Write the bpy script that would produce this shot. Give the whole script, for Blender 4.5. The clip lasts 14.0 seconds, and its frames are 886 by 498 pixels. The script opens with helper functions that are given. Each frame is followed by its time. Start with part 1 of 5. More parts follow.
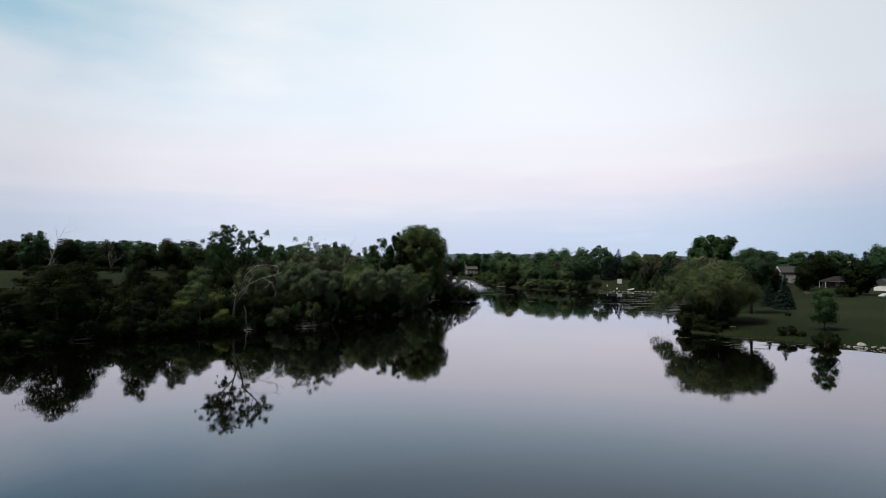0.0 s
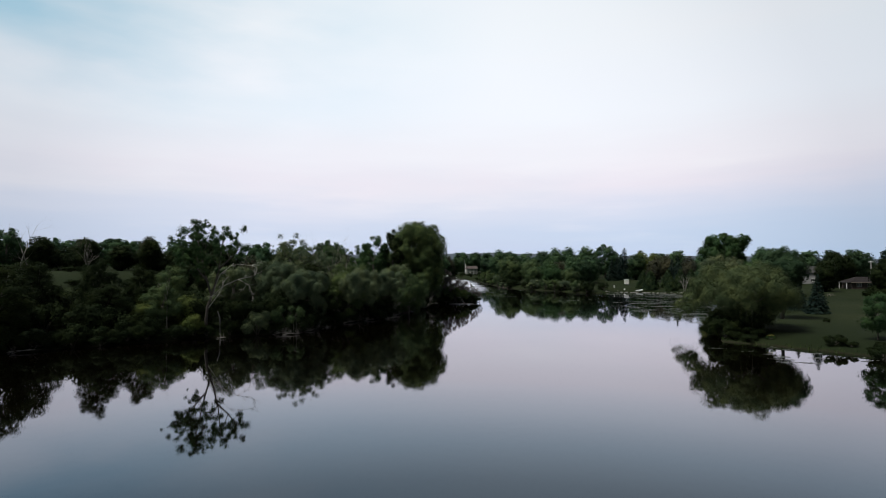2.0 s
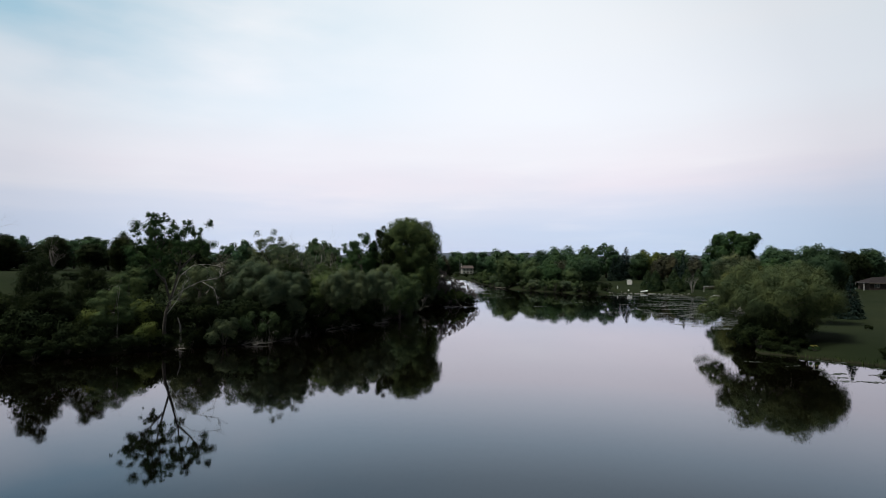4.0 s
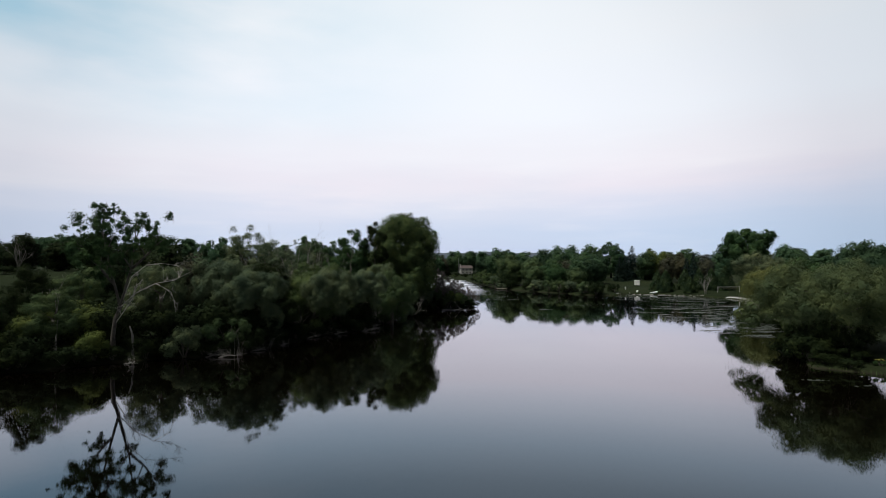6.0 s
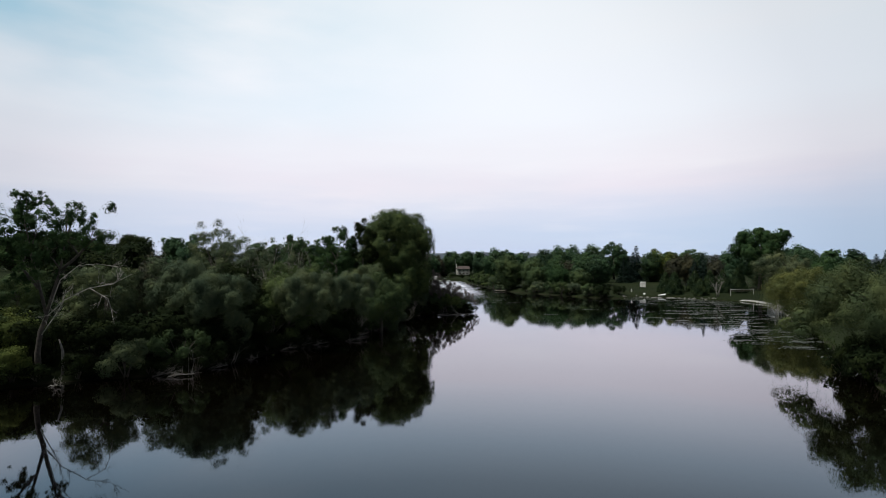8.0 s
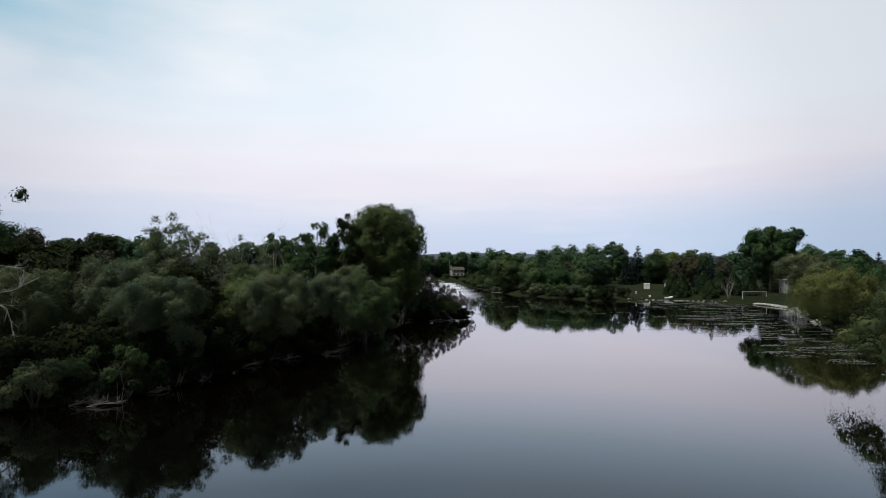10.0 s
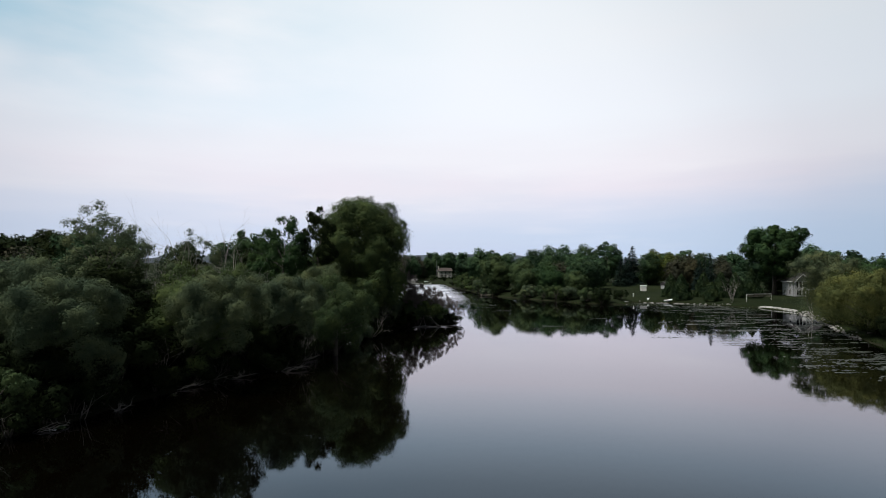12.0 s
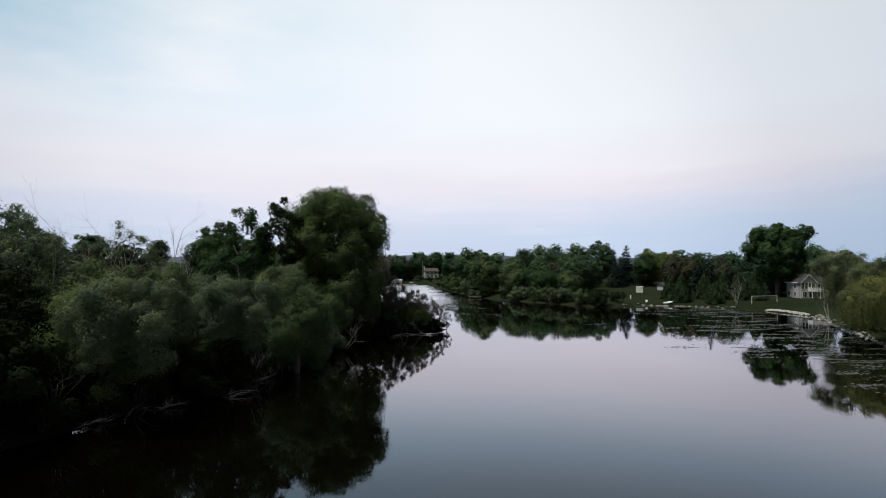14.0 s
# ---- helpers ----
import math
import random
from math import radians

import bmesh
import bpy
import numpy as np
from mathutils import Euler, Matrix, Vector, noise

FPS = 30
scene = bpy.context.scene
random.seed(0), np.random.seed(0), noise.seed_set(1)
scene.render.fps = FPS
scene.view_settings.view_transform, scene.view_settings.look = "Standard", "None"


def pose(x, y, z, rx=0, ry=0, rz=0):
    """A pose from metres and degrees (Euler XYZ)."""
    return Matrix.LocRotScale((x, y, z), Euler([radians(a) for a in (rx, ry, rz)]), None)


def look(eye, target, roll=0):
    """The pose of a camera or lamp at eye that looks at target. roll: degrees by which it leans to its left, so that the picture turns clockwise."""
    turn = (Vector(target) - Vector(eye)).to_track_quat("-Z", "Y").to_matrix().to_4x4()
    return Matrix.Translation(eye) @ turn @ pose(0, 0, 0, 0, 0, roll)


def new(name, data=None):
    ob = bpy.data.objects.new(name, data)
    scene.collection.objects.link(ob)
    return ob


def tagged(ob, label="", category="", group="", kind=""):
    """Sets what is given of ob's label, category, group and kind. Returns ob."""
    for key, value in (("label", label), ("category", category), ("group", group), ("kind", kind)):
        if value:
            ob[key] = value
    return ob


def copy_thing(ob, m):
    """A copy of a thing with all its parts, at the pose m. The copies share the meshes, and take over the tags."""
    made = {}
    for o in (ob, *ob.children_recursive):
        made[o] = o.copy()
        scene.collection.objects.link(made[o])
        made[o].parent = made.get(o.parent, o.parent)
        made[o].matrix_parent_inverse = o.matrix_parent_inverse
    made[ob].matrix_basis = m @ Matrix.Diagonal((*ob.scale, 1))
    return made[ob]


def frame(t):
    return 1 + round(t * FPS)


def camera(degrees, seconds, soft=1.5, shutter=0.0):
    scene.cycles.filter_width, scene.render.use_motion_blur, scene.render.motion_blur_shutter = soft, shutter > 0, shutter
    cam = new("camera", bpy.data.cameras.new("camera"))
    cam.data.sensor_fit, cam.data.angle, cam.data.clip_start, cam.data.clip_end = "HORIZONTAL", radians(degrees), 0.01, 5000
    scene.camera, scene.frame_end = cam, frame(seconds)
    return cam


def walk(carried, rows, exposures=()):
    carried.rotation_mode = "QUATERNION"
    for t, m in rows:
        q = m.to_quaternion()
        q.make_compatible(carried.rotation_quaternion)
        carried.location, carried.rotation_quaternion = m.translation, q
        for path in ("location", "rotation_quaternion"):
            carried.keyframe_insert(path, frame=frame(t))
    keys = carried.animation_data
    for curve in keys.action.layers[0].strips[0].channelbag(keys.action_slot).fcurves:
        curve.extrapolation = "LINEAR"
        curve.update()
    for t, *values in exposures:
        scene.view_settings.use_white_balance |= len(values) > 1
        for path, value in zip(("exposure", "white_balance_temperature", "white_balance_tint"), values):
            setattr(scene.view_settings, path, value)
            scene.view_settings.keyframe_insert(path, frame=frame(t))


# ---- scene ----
cam = camera(79.6, 14.0, 0.9)
METRES, EYE, TILT, LEAN, TURN = 90.0, 14.6, 1.3, 0.0, 0.0
ROWS = [
    (0.0, 0.0, 0.0, 0.0, 0.0, 0.0, -0.0),
    (0.5, 0.0003, 0.0352, -0.0008, 0.02, -0.01, -0.02),
    (1.0, 0.0005, 0.071, -0.0017, 0.03, -0.01, -0.03),
    (1.5, 0.0008, 0.1067, -0.0023, 0.02, -0.04, -0.03),
    (2.0, 0.0013, 0.1421, -0.0032, -0.1, -0.06, -0.04),
    (2.5, 0.0018, 0.1779, -0.0042, -0.29, -0.07, -0.04),
    (3.0, 0.0025, 0.2136, -0.005, -0.41, -0.09, -0.06),
    (5.5, 0.0077, 0.3936, -0.011, -0.77, -0.13, -0.02),
    (6.0, 0.0087, 0.429, -0.0127, -0.76, -0.12, -0.02),
    (6.5, 0.0099, 0.4649, -0.0138, -0.79, -0.11, -0.02),
    (7.0, 0.0105, 0.5007, -0.015, -0.9, -0.09, -0.04),
    (7.5, 0.0114, 0.5362, -0.0156, -1.06, -0.08, -0.08),
    (10.0, 0.02, 0.714, -0.0208, -1.75, 0.02, -0.1),
    (10.5, 0.0219, 0.7493, -0.0225, -2.2, 0.06, -0.1),
    (11.0, 0.0242, 0.785, -0.0242, -2.53, 0.12, -0.12),
    (11.5, 0.0272, 0.82, -0.0256, -2.79, 0.14, -0.17),
    (12.0, 0.03, 0.8548, -0.0276, -3.08, 0.16, -0.2),
    (12.5, 0.0331, 0.8902, -0.0288, -3.44, 0.16, -0.23),
    (13.0, 0.0362, 0.9262, -0.0311, -3.79, 0.2, -0.19),
    (13.5, 0.0392, 0.9623, -0.0316, -4.15, 0.19, -0.26),
    (14.0, 0.0429, 0.9981, -0.0323, -4.5, 0.19, -0.25),
]
walk(cam, [(t, pose(0, 0, EYE, TILT, LEAN, TURN) @ pose(METRES * x, METRES * y, METRES * z, 90 + pitch, roll, yaw)) for t, x, y, z, yaw, pitch, roll in ROWS])

# ---------------------------------------------------------------- world, light
def srgb(r, g, b):
    return tuple((c / 255 / 12.92 if c <= 10 else ((c / 255 + 0.055) / 1.055) ** 2.4) for c in (r, g, b)) + (1.0,)


def node(nt, kind, **values):
    n = nt.nodes.new(kind)
    for key, value in values.items():
        n.inputs[key].default_value = value
    return n


def ramp(nt, fac, stops, interpolation="EASE"):
    n = nt.nodes.new("ShaderNodeValToRGB")
    n.color_ramp.interpolation = interpolation
    while len(n.color_ramp.elements) < len(stops):
        n.color_ramp.elements.new(0.5)
    for e, (p, c) in zip(n.color_ramp.elements, stops):
        e.position, e.color = p, c
    nt.links.new(fac, n.inputs[0])
    return n.outputs[0]


def maths(nt, op, a, b=0.0, clamp=False):
    n = nt.nodes.new("ShaderNodeMath")
    n.operation, n.use_clamp = op, clamp
    for k, v in enumerate((a, b)):
        if isinstance(v, (int, float)):
            n.inputs[k].default_value = v
        else:
            nt.links.new(v, n.inputs[k])
    return n.outputs[0]


def mixed(nt, fac, a, b, blend="MIX"):
    n = nt.nodes.new("ShaderNodeMix")
    n.data_type, n.blend_type = "RGBA", blend
    for k, v in ((0, fac), (6, a), (7, b)):
        if isinstance(v, (int, float, tuple)):
            n.inputs[k].default_value = v
        else:
            nt.links.new(v, n.inputs[k])
    return n.outputs[2]


SUN_UP, SUN_AZ = 64.0, 250.0          # the brightest part of the veiled evening sky, high overhead
world = bpy.data.worlds.new("dusk_sky")
scene.world = world
world.use_nodes = True
wt = world.node_tree
wt.nodes.clear()
out = wt.nodes.new("ShaderNodeOutputWorld")
sky = wt.nodes.new("ShaderNodeTexSky")
sky.sky_type, sky.sun_disc = "NISHITA", False
sky.sun_elevation, sky.sun_rotation = radians(SUN_UP), radians(SUN_AZ)
clear = node(wt, "ShaderNodeBackground", Strength=0.09)
wt.links.new(sky.outputs[0], clear.inputs[0])
co = wt.nodes.new("ShaderNodeTexCoord")
sep = wt.nodes.new("ShaderNodeSeparateXYZ")
wt.links.new(co.outputs["Generated"], sep.inputs[0])
mp = node(wt, "ShaderNodeMapping", Scale=(1.5, 1.5, 11.0), Rotation=(0.0, 0.10, 0.0))
wt.links.new(co.outputs["Generated"], mp.inputs[0])
n1 = node(wt, "ShaderNodeTexNoise", Scale=1.6, Detail=4.0, Roughness=0.55)
wt.links.new(mp.outputs[0], n1.inputs[0])
mp2 = node(wt, "ShaderNodeMapping", Scale=(2.0, 2.0, 6.0), Rotation=(0.0, -0.25, 0.3), Location=(3.1, 0.4, 1.7))
wt.links.new(co.outputs["Generated"], mp2.inputs[0])
n2 = node(wt, "ShaderNodeTexNoise", Scale=1.1, Detail=5.0, Roughness=0.5)
wt.links.new(mp2.outputs[0], n2.inputs[0])
# the height above the horizon, stirred a little so that the bands are not ruled
up = maths(wt, "ADD", sep.outputs[2], maths(wt, "MULTIPLY", maths(wt, "SUBTRACT", n1.outputs[0], 0.5), 0.07))
veil = ramp(wt, up, [(0.0, srgb(196, 206, 231)), (0.045, srgb(201, 212, 234)), (0.09, srgb(213, 219, 236)), (0.135, srgb(228, 228, 238)),
                     (0.19, srgb(238, 238, 245)), (0.27, srgb(240, 244, 251)), (0.42, srgb(240, 245, 250)), (1.0, (0.80, 0.84, 0.88, 1))])
# bluer low down towards the lawn side
cool = maths(wt, "MULTIPLY", maths(wt, "MULTIPLY", maths(wt, "SUBTRACT", sep.outputs[0], 0.02), 1.7, True),
             maths(wt, "SUBTRACT", 1.0, maths(wt, "MULTIPLY", up, 6.0, True), True), True)
veil = mixed(wt, cool, veil, srgb(186, 207, 234))
blue = maths(wt, "MULTIPLY", maths(wt, "MULTIPLY", maths(wt, "SUBTRACT", sep.outputs[2], 0.16), 5.0, True),
             maths(wt, "POWER", maths(wt, "MULTIPLY", maths(wt, "SUBTRACT", 0.12, sep.outputs[0]), 1.5, True), 1.35), True)
patch = maths(wt, "MULTIPLY", blue, maths(wt, "MULTIPLY", maths(wt, "SUBTRACT", n2.outputs[0], 0.33), 3.6, True), True)
veil = mixed(wt, patch, veil, srgb(176, 214, 233))
streak = maths(wt, "MULTIPLY", maths(wt, "SUBTRACT", n1.outputs[0], 0.52), 0.9, True)
veil = mixed(wt, streak, veil, srgb(247, 244, 248))
rose = maths(wt, "MULTIPLY", maths(wt, "MULTIPLY", maths(wt, "SUBTRACT", n2.outputs[0], 0.42), 4.0, True),
             maths(wt, "SUBTRACT", 1.0, maths(wt, "MULTIPLY", maths(wt, "ABSOLUTE", maths(wt, "SUBTRACT", up, 0.138)), 11.0, True), True), True)
veil = mixed(wt, maths(wt, "MULTIPLY", rose, 0.45), veil, srgb(242, 229, 238))
# the afterglow lies ahead: the sky behind, away from it, is deeper
glow = ramp(wt, maths(wt, "ADD", maths(wt, "MULTIPLY", sep.outputs[1], 0.5), 0.5), [(0.12, (0.025, 0.028, 0.035, 1)), (0.50, (0.13, 0.14, 0.16, 1)), (0.62, (0.36, 0.38, 0.42, 1)), (0.80, (0.70, 0.72, 0.74, 1)), (0.86, (0.76, 0.78, 0.79, 1)), (0.89, (0.80, 0.81, 0.82, 1)), (0.935, (0.94, 0.94, 0.94, 1)), (0.97, (1, 1, 1, 1))], "LINEAR")
veil = mixed(wt, 1.0, veil, glow, "MULTIPLY")
cloud = node(wt, "ShaderNodeBackground", Strength=1.09)
wt.links.new(veil, cloud.inputs[0])
both = node(wt, "ShaderNodeMixShader", Fac=0.94)
wt.links.new(clear.outputs[0], both.inputs[1])
wt.links.new(cloud.outputs[0], both.inputs[2])
wt.links.new(both.outputs[0], out.inputs[0])

sun = new("sun", bpy.data.lights.new("sun", "SUN"))
sun.data.energy, sun.data.angle, sun.data.color = 4.6, radians(20), (1.0, 0.98, 0.94)
sun.matrix_world = look((0, 0, 60), (-math.cos(radians(SUN_UP)) * math.sin(radians(SUN_AZ)), -math.cos(radians(SUN_UP)) * math.cos(radians(SUN_AZ)), 60 - math.sin(radians(SUN_UP))))


# ---------------------------------------------------------------- materials
def material(name):
    m = bpy.data.materials.new(name)
    m.use_nodes = True
    return m, m.node_tree, m.node_tree.nodes["Principled BSDF"]


def surface(name, col, rough=0.7, vary=0.25, scale=2.0, fine=30.0, bump=0.3, metal=0.0, spec=0.4):
    """A plain surface with stains and grain at two scales."""
    m, nt, p = material(name)
    tc = nt.nodes.new("ShaderNodeTexCoord")
    a = node(nt, "ShaderNodeTexNoise", Scale=scale, Detail=5.0)
    b = node(nt, "ShaderNodeTexNoise", Scale=fine, Detail=3.0)
    for n in (a, b):
        nt.links.new(tc.outputs["Object"], n.inputs[0])
    lo, hi = tuple(c * (1 - vary) for c in col), tuple(min(1, c * (1 + vary)) for c in col)
    big = ramp(nt, a.outputs[0], [(0.3, lo + (1,)), (0.7, hi + (1,))])
    nt.links.new(mixed(nt, maths(nt, "MULTIPLY", b.outputs[0], 0.35), big, lo + (1,)), p.inputs["Base Color"])
    bp = node(nt, "ShaderNodeBump", Strength=bump, Distance=0.02)
    nt.links.new(b.outputs[0], bp.inputs["Height"])
    nt.links.new(bp.outputs[0], p.inputs["Normal"])
    p.inputs["Roughness"].default_value, p.inputs["Metallic"].default_value = rough, metal
    p.inputs["Specular IOR Level"].default_value = spec
    return m


def leaf(name, col, vary=0.10, thin=0.2):
    """Foliage: every leaf a little different, every tree too, with light coming through."""
    m, nt, p = material(name)
    geo, info = nt.nodes.new("ShaderNodeNewGeometry"), nt.nodes.new("ShaderNodeObjectInfo")
    lo, hi = tuple(c * (1 - vary) for c in col) + (1,), tuple(c * (1 + vary) for c in col) + (1,)
    c = ramp(nt, geo.outputs["Random Per Island"], [(0.0, lo), (1.0, hi)], "LINEAR")
    tree = ramp(nt, info.outputs["Random"], [(0.0, (0.86, 0.90, 0.92, 1)), (0.5, (1, 1, 1, 1)), (1.0, (1.10, 1.06, 0.92, 1))], "LINEAR")
    c = mixed(nt, 1.0, c, tree, "MULTIPLY")
    tc = nt.nodes.new("ShaderNodeTexCoord")
    growth = node(nt, "ShaderNodeTexNoise", Scale=0.42, Detail=2.0)
    nt.links.new(tc.outputs["Object"], growth.inputs[0])
    c = mixed(nt, 1.0, c, ramp(nt, growth.outputs[0], [(0.34, (0.66, 0.74, 0.80, 1)), (0.5, (0.98, 1.0, 1.0, 1)), (0.66, (1.34, 1.26, 1.10, 1))], "LINEAR"), "MULTIPLY")
    nt.links.new(c, p.inputs["Base Color"])
    p.inputs["Roughness"].default_value, p.inputs["Specular IOR Level"].default_value = 0.8, 0.03
    t = nt.nodes.new("ShaderNodeBsdfTranslucent")
    nt.links.new(c, t.inputs[0])
    mx = node(nt, "ShaderNodeMixShader", Fac=thin)
    nt.links.new(p.outputs[0], mx.inputs[1])
    nt.links.new(t.outputs[0], mx.inputs[2])
    nt.links.new(mx.outputs[0], nt.nodes["Material Output"].inputs[0])
    return m


def water_material():
    """Deep dark water: it mirrors more the flatter one looks."""
    m, nt, p = material("river_water")
    nt.nodes.remove(p)
    tc = nt.nodes.new("ShaderNodeTexCoord")
    a = node(nt, "ShaderNodeTexNoise", Scale=0.9, Detail=3.0)
    b = node(nt, "ShaderNodeTexNoise", Scale=0.05, Detail=3.0)
    c = node(nt, "ShaderNodeTexNoise", Scale=0.025, Detail=4.0)
    for n in (a, b, c):
        nt.links.new(tc.outputs["Object"], n.inputs[0])
    # a breeze roughens the narrow reach behind the point
    sp = nt.nodes.new("ShaderNodeSeparateXYZ")
    nt.links.new(tc.outputs["Object"], sp.inputs[0])
    reach = maths(nt, "MULTIPLY", maths(nt, "MULTIPLY", maths(nt, "SUBTRACT", sp.outputs[1], 246.0), 0.022, True),
                  maths(nt, "MULTIPLY", maths(nt, "SUBTRACT", 34.0, maths(nt, "ADD", sp.outputs[0], maths(nt, "MULTIPLY", b.outputs[0], 14.0))), 0.09, True), True)
    calm = ramp(nt, c.outputs[0], [(0.35, (0.02, 0.02, 0.02, 1)), (0.75, (0.07, 0.07, 0.07, 1))])
    bp = node(nt, "ShaderNodeBump", Distance=0.05)
    nt.links.new(maths(nt, "ADD", calm, maths(nt, "MULTIPLY", reach, 1.3)), bp.inputs["Strength"])
    nt.links.new(a.outputs[0], bp.inputs["Height"])
    deep = node(nt, "ShaderNodeBsdfDiffuse", Roughness=0.5)
    nt.links.new(ramp(nt, b.outputs[0], [(0.3, (0.0008, 0.0006, 0.0003, 1)), (0.7, (0.0014, 0.0010, 0.0004, 1))]), deep.inputs[0])
    mirror = node(nt, "ShaderNodeBsdfGlossy", Color=(0.97, 0.94, 1.0, 1.0))
    nt.links.new(maths(nt, "ADD", maths(nt, "MULTIPLY", reach, 0.3), 0.03), mirror.inputs["Roughness"])
    fres = node(nt, "ShaderNodeFresnel", IOR=1.333)
    for n in (mirror, fres):
        nt.links.new(bp.outputs[0], n.inputs["Normal"])
    nt.links.new(ramp(nt, fres.outputs[0], [(0.10, (0.68, 0.84, 1.0, 1)), (0.15, (0.72, 0.86, 1.0, 1)), (0.20, (0.85, 0.90, 1.0, 1)), (0.27, (0.97, 0.935, 1.0, 1)), (0.42, (0.95, 0.955, 1.0, 1)), (0.8, (0.93, 0.95, 1.0, 1))], "LINEAR"), mirror.inputs[0])
    mx = nt.nodes.new("ShaderNodeMixShader")
    nt.links.new(ramp(nt, fres.outputs[0], [(k, (v, v, v, 1)) for k, v in ((0.02, 0.02), (0.11, 0.16), (0.15, 0.26), (0.20, 0.37), (0.25, 0.46), (0.42, 0.66), (0.7, 0.85), (1.0, 1.0))], "LINEAR"), mx.inputs[0])
    nt.links.new(deep.outputs[0], mx.inputs[1])
    nt.links.new(mirror.outputs[0], mx.inputs[2])
    nt.links.new(mx.outputs[0], nt.nodes["Material Output"].inputs[0])
    return m


def ground_material():
    m, nt, p = material("grassland")
    tc = nt.nodes.new("ShaderNodeTexCoord")
    a, b, c = (node(nt, "ShaderNodeTexNoise", Scale=s, Detail=5.0) for s in (0.035, 0.5, 6.0))
    for n in (a, b, c):
        nt.links.new(tc.outputs["Object"], n.inputs[0])
    g = ramp(nt, a.outputs[0], [(0.32, (0.0095, 0.0145, 0.0065, 1)), (0.55, (0.0150, 0.0205, 0.0090, 1)), (0.72, (0.024, 0.029, 0.013, 1))])
    g = mixed(nt, maths(nt, "MULTIPLY", b.outputs[0], 0.5), g, (0.015, 0.020, 0.009, 1))
    # bare wet earth and stones along the water
    sp = nt.nodes.new("ShaderNodeSeparateXYZ")
    nt.links.new(tc.outputs["Object"], sp.inputs[0])
    edge = maths(nt, "SUBTRACT", 0.55, maths(nt, "ADD", sp.outputs[2], maths(nt, "MULTIPLY", b.outputs[0], 0.5)))
    g = mixed(nt, maths(nt, "MULTIPLY", edge, 4.0, True), g, (0.020, 0.019, 0.012, 1))
    g = mixed(nt, maths(nt, "MULTIPLY", c.outputs[0], 0.4), g, (0.011, 0.015, 0.007, 1))
    nt.links.new(g, p.inputs["Base Color"])
    bp = node(nt, "ShaderNodeBump", Strength=0.6, Distance=0.15)
    nt.links.new(c.outputs[0], bp.inputs["Height"])
    nt.links.new(bp.outputs[0], p.inputs["Normal"])
    p.inputs["Roughness"].default_value, p.inputs["Specular IOR Level"].default_value = 0.95, 0.02
    return m


def siding_material(name, col):
    """Horizontal boards, 18 cm apart."""
    m, nt, p = material(name)
    tc = nt.nodes.new("ShaderNodeTexCoord")
    w = node(nt, "ShaderNodeTexWave", Scale=0.9, Distortion=0.0)
    w.bands_direction, w.wave_profile = "Z", "SAW"
    s = node(nt, "ShaderNodeTexNoise", Scale=1.2, Detail=5.0)
    for n in (w, s):
        nt.links.new(tc.outputs["Object"], n.inputs[0])
    nt.links.new(ramp(nt, s.outputs[0], [(0.3, tuple(c * 0.85 for c in col) + (1,)), (0.7, col + (1,))]), p.inputs["Base Color"])
    bp = node(nt, "ShaderNodeBump", Strength=0.6, Distance=0.02)
    nt.links.new(w.outputs[0], bp.inputs["Height"])
    nt.links.new(bp.outputs[0], p.inputs["Normal"])
    p.inputs["Roughness"].default_value = 0.6
    return m


LEAF_WILLOW = leaf("willow_leaf", (0.058, 0.084, 0.036))
LEAF_DROOP = leaf("drooping_willow_leaf", (0.056, 0.074, 0.034))
LEAF_GREY = leaf("grey_willow_leaf", (0.080, 0.103, 0.058))
LEAF_GREEN = leaf("broad_leaf", (0.036, 0.066, 0.026))
LEAF_OLIVE = leaf("olive_leaf", (0.060, 0.086, 0.037))
# darker than real foliage: the shade of the bank is put into this colour
LEAF_SHADED = leaf("shaded_leaf", (0.014, 0.021, 0.008))
LEAF_YELLOW = leaf("yellow_green_leaf", (0.076, 0.094, 0.026))
LEAF_PALE = leaf("pale_willow_leaf", (0.088, 0.106, 0.056))
LEAF_GOLD = leaf("golden_willow_leaf", (0.082, 0.094, 0.036))
LEAF_RED = leaf("red_brown_leaf", (0.046, 0.047, 0.032))
LEAF_FAR = leaf("woodland_leaf", (0.042, 0.076, 0.038))
LEAF_FAR_DARK = leaf("woodland_dark_leaf", (0.032, 0.056, 0.030))
NEEDLE = leaf("spruce_needle", (0.019, 0.033, 0.027), thin=0.05)
CEDAR = leaf("cedar_spray", (0.028, 0.044, 0.020), thin=0.1)
BARK = surface("grey_bark", (0.075, 0.066, 0.054), 0.9, 0.35, 3.0, 25.0, 0.8)
BLEACHED = surface("white_dead_wood", (0.44, 0.41, 0.37), 0.85, 0.25, 3.0, 30.0, 0.6)
DEADWOOD = surface("bleached_wood", (0.22, 0.205, 0.185), 0.85, 0.3, 3.0, 30.0, 0.6)
WATER = water_material()
GRASS = ground_material()


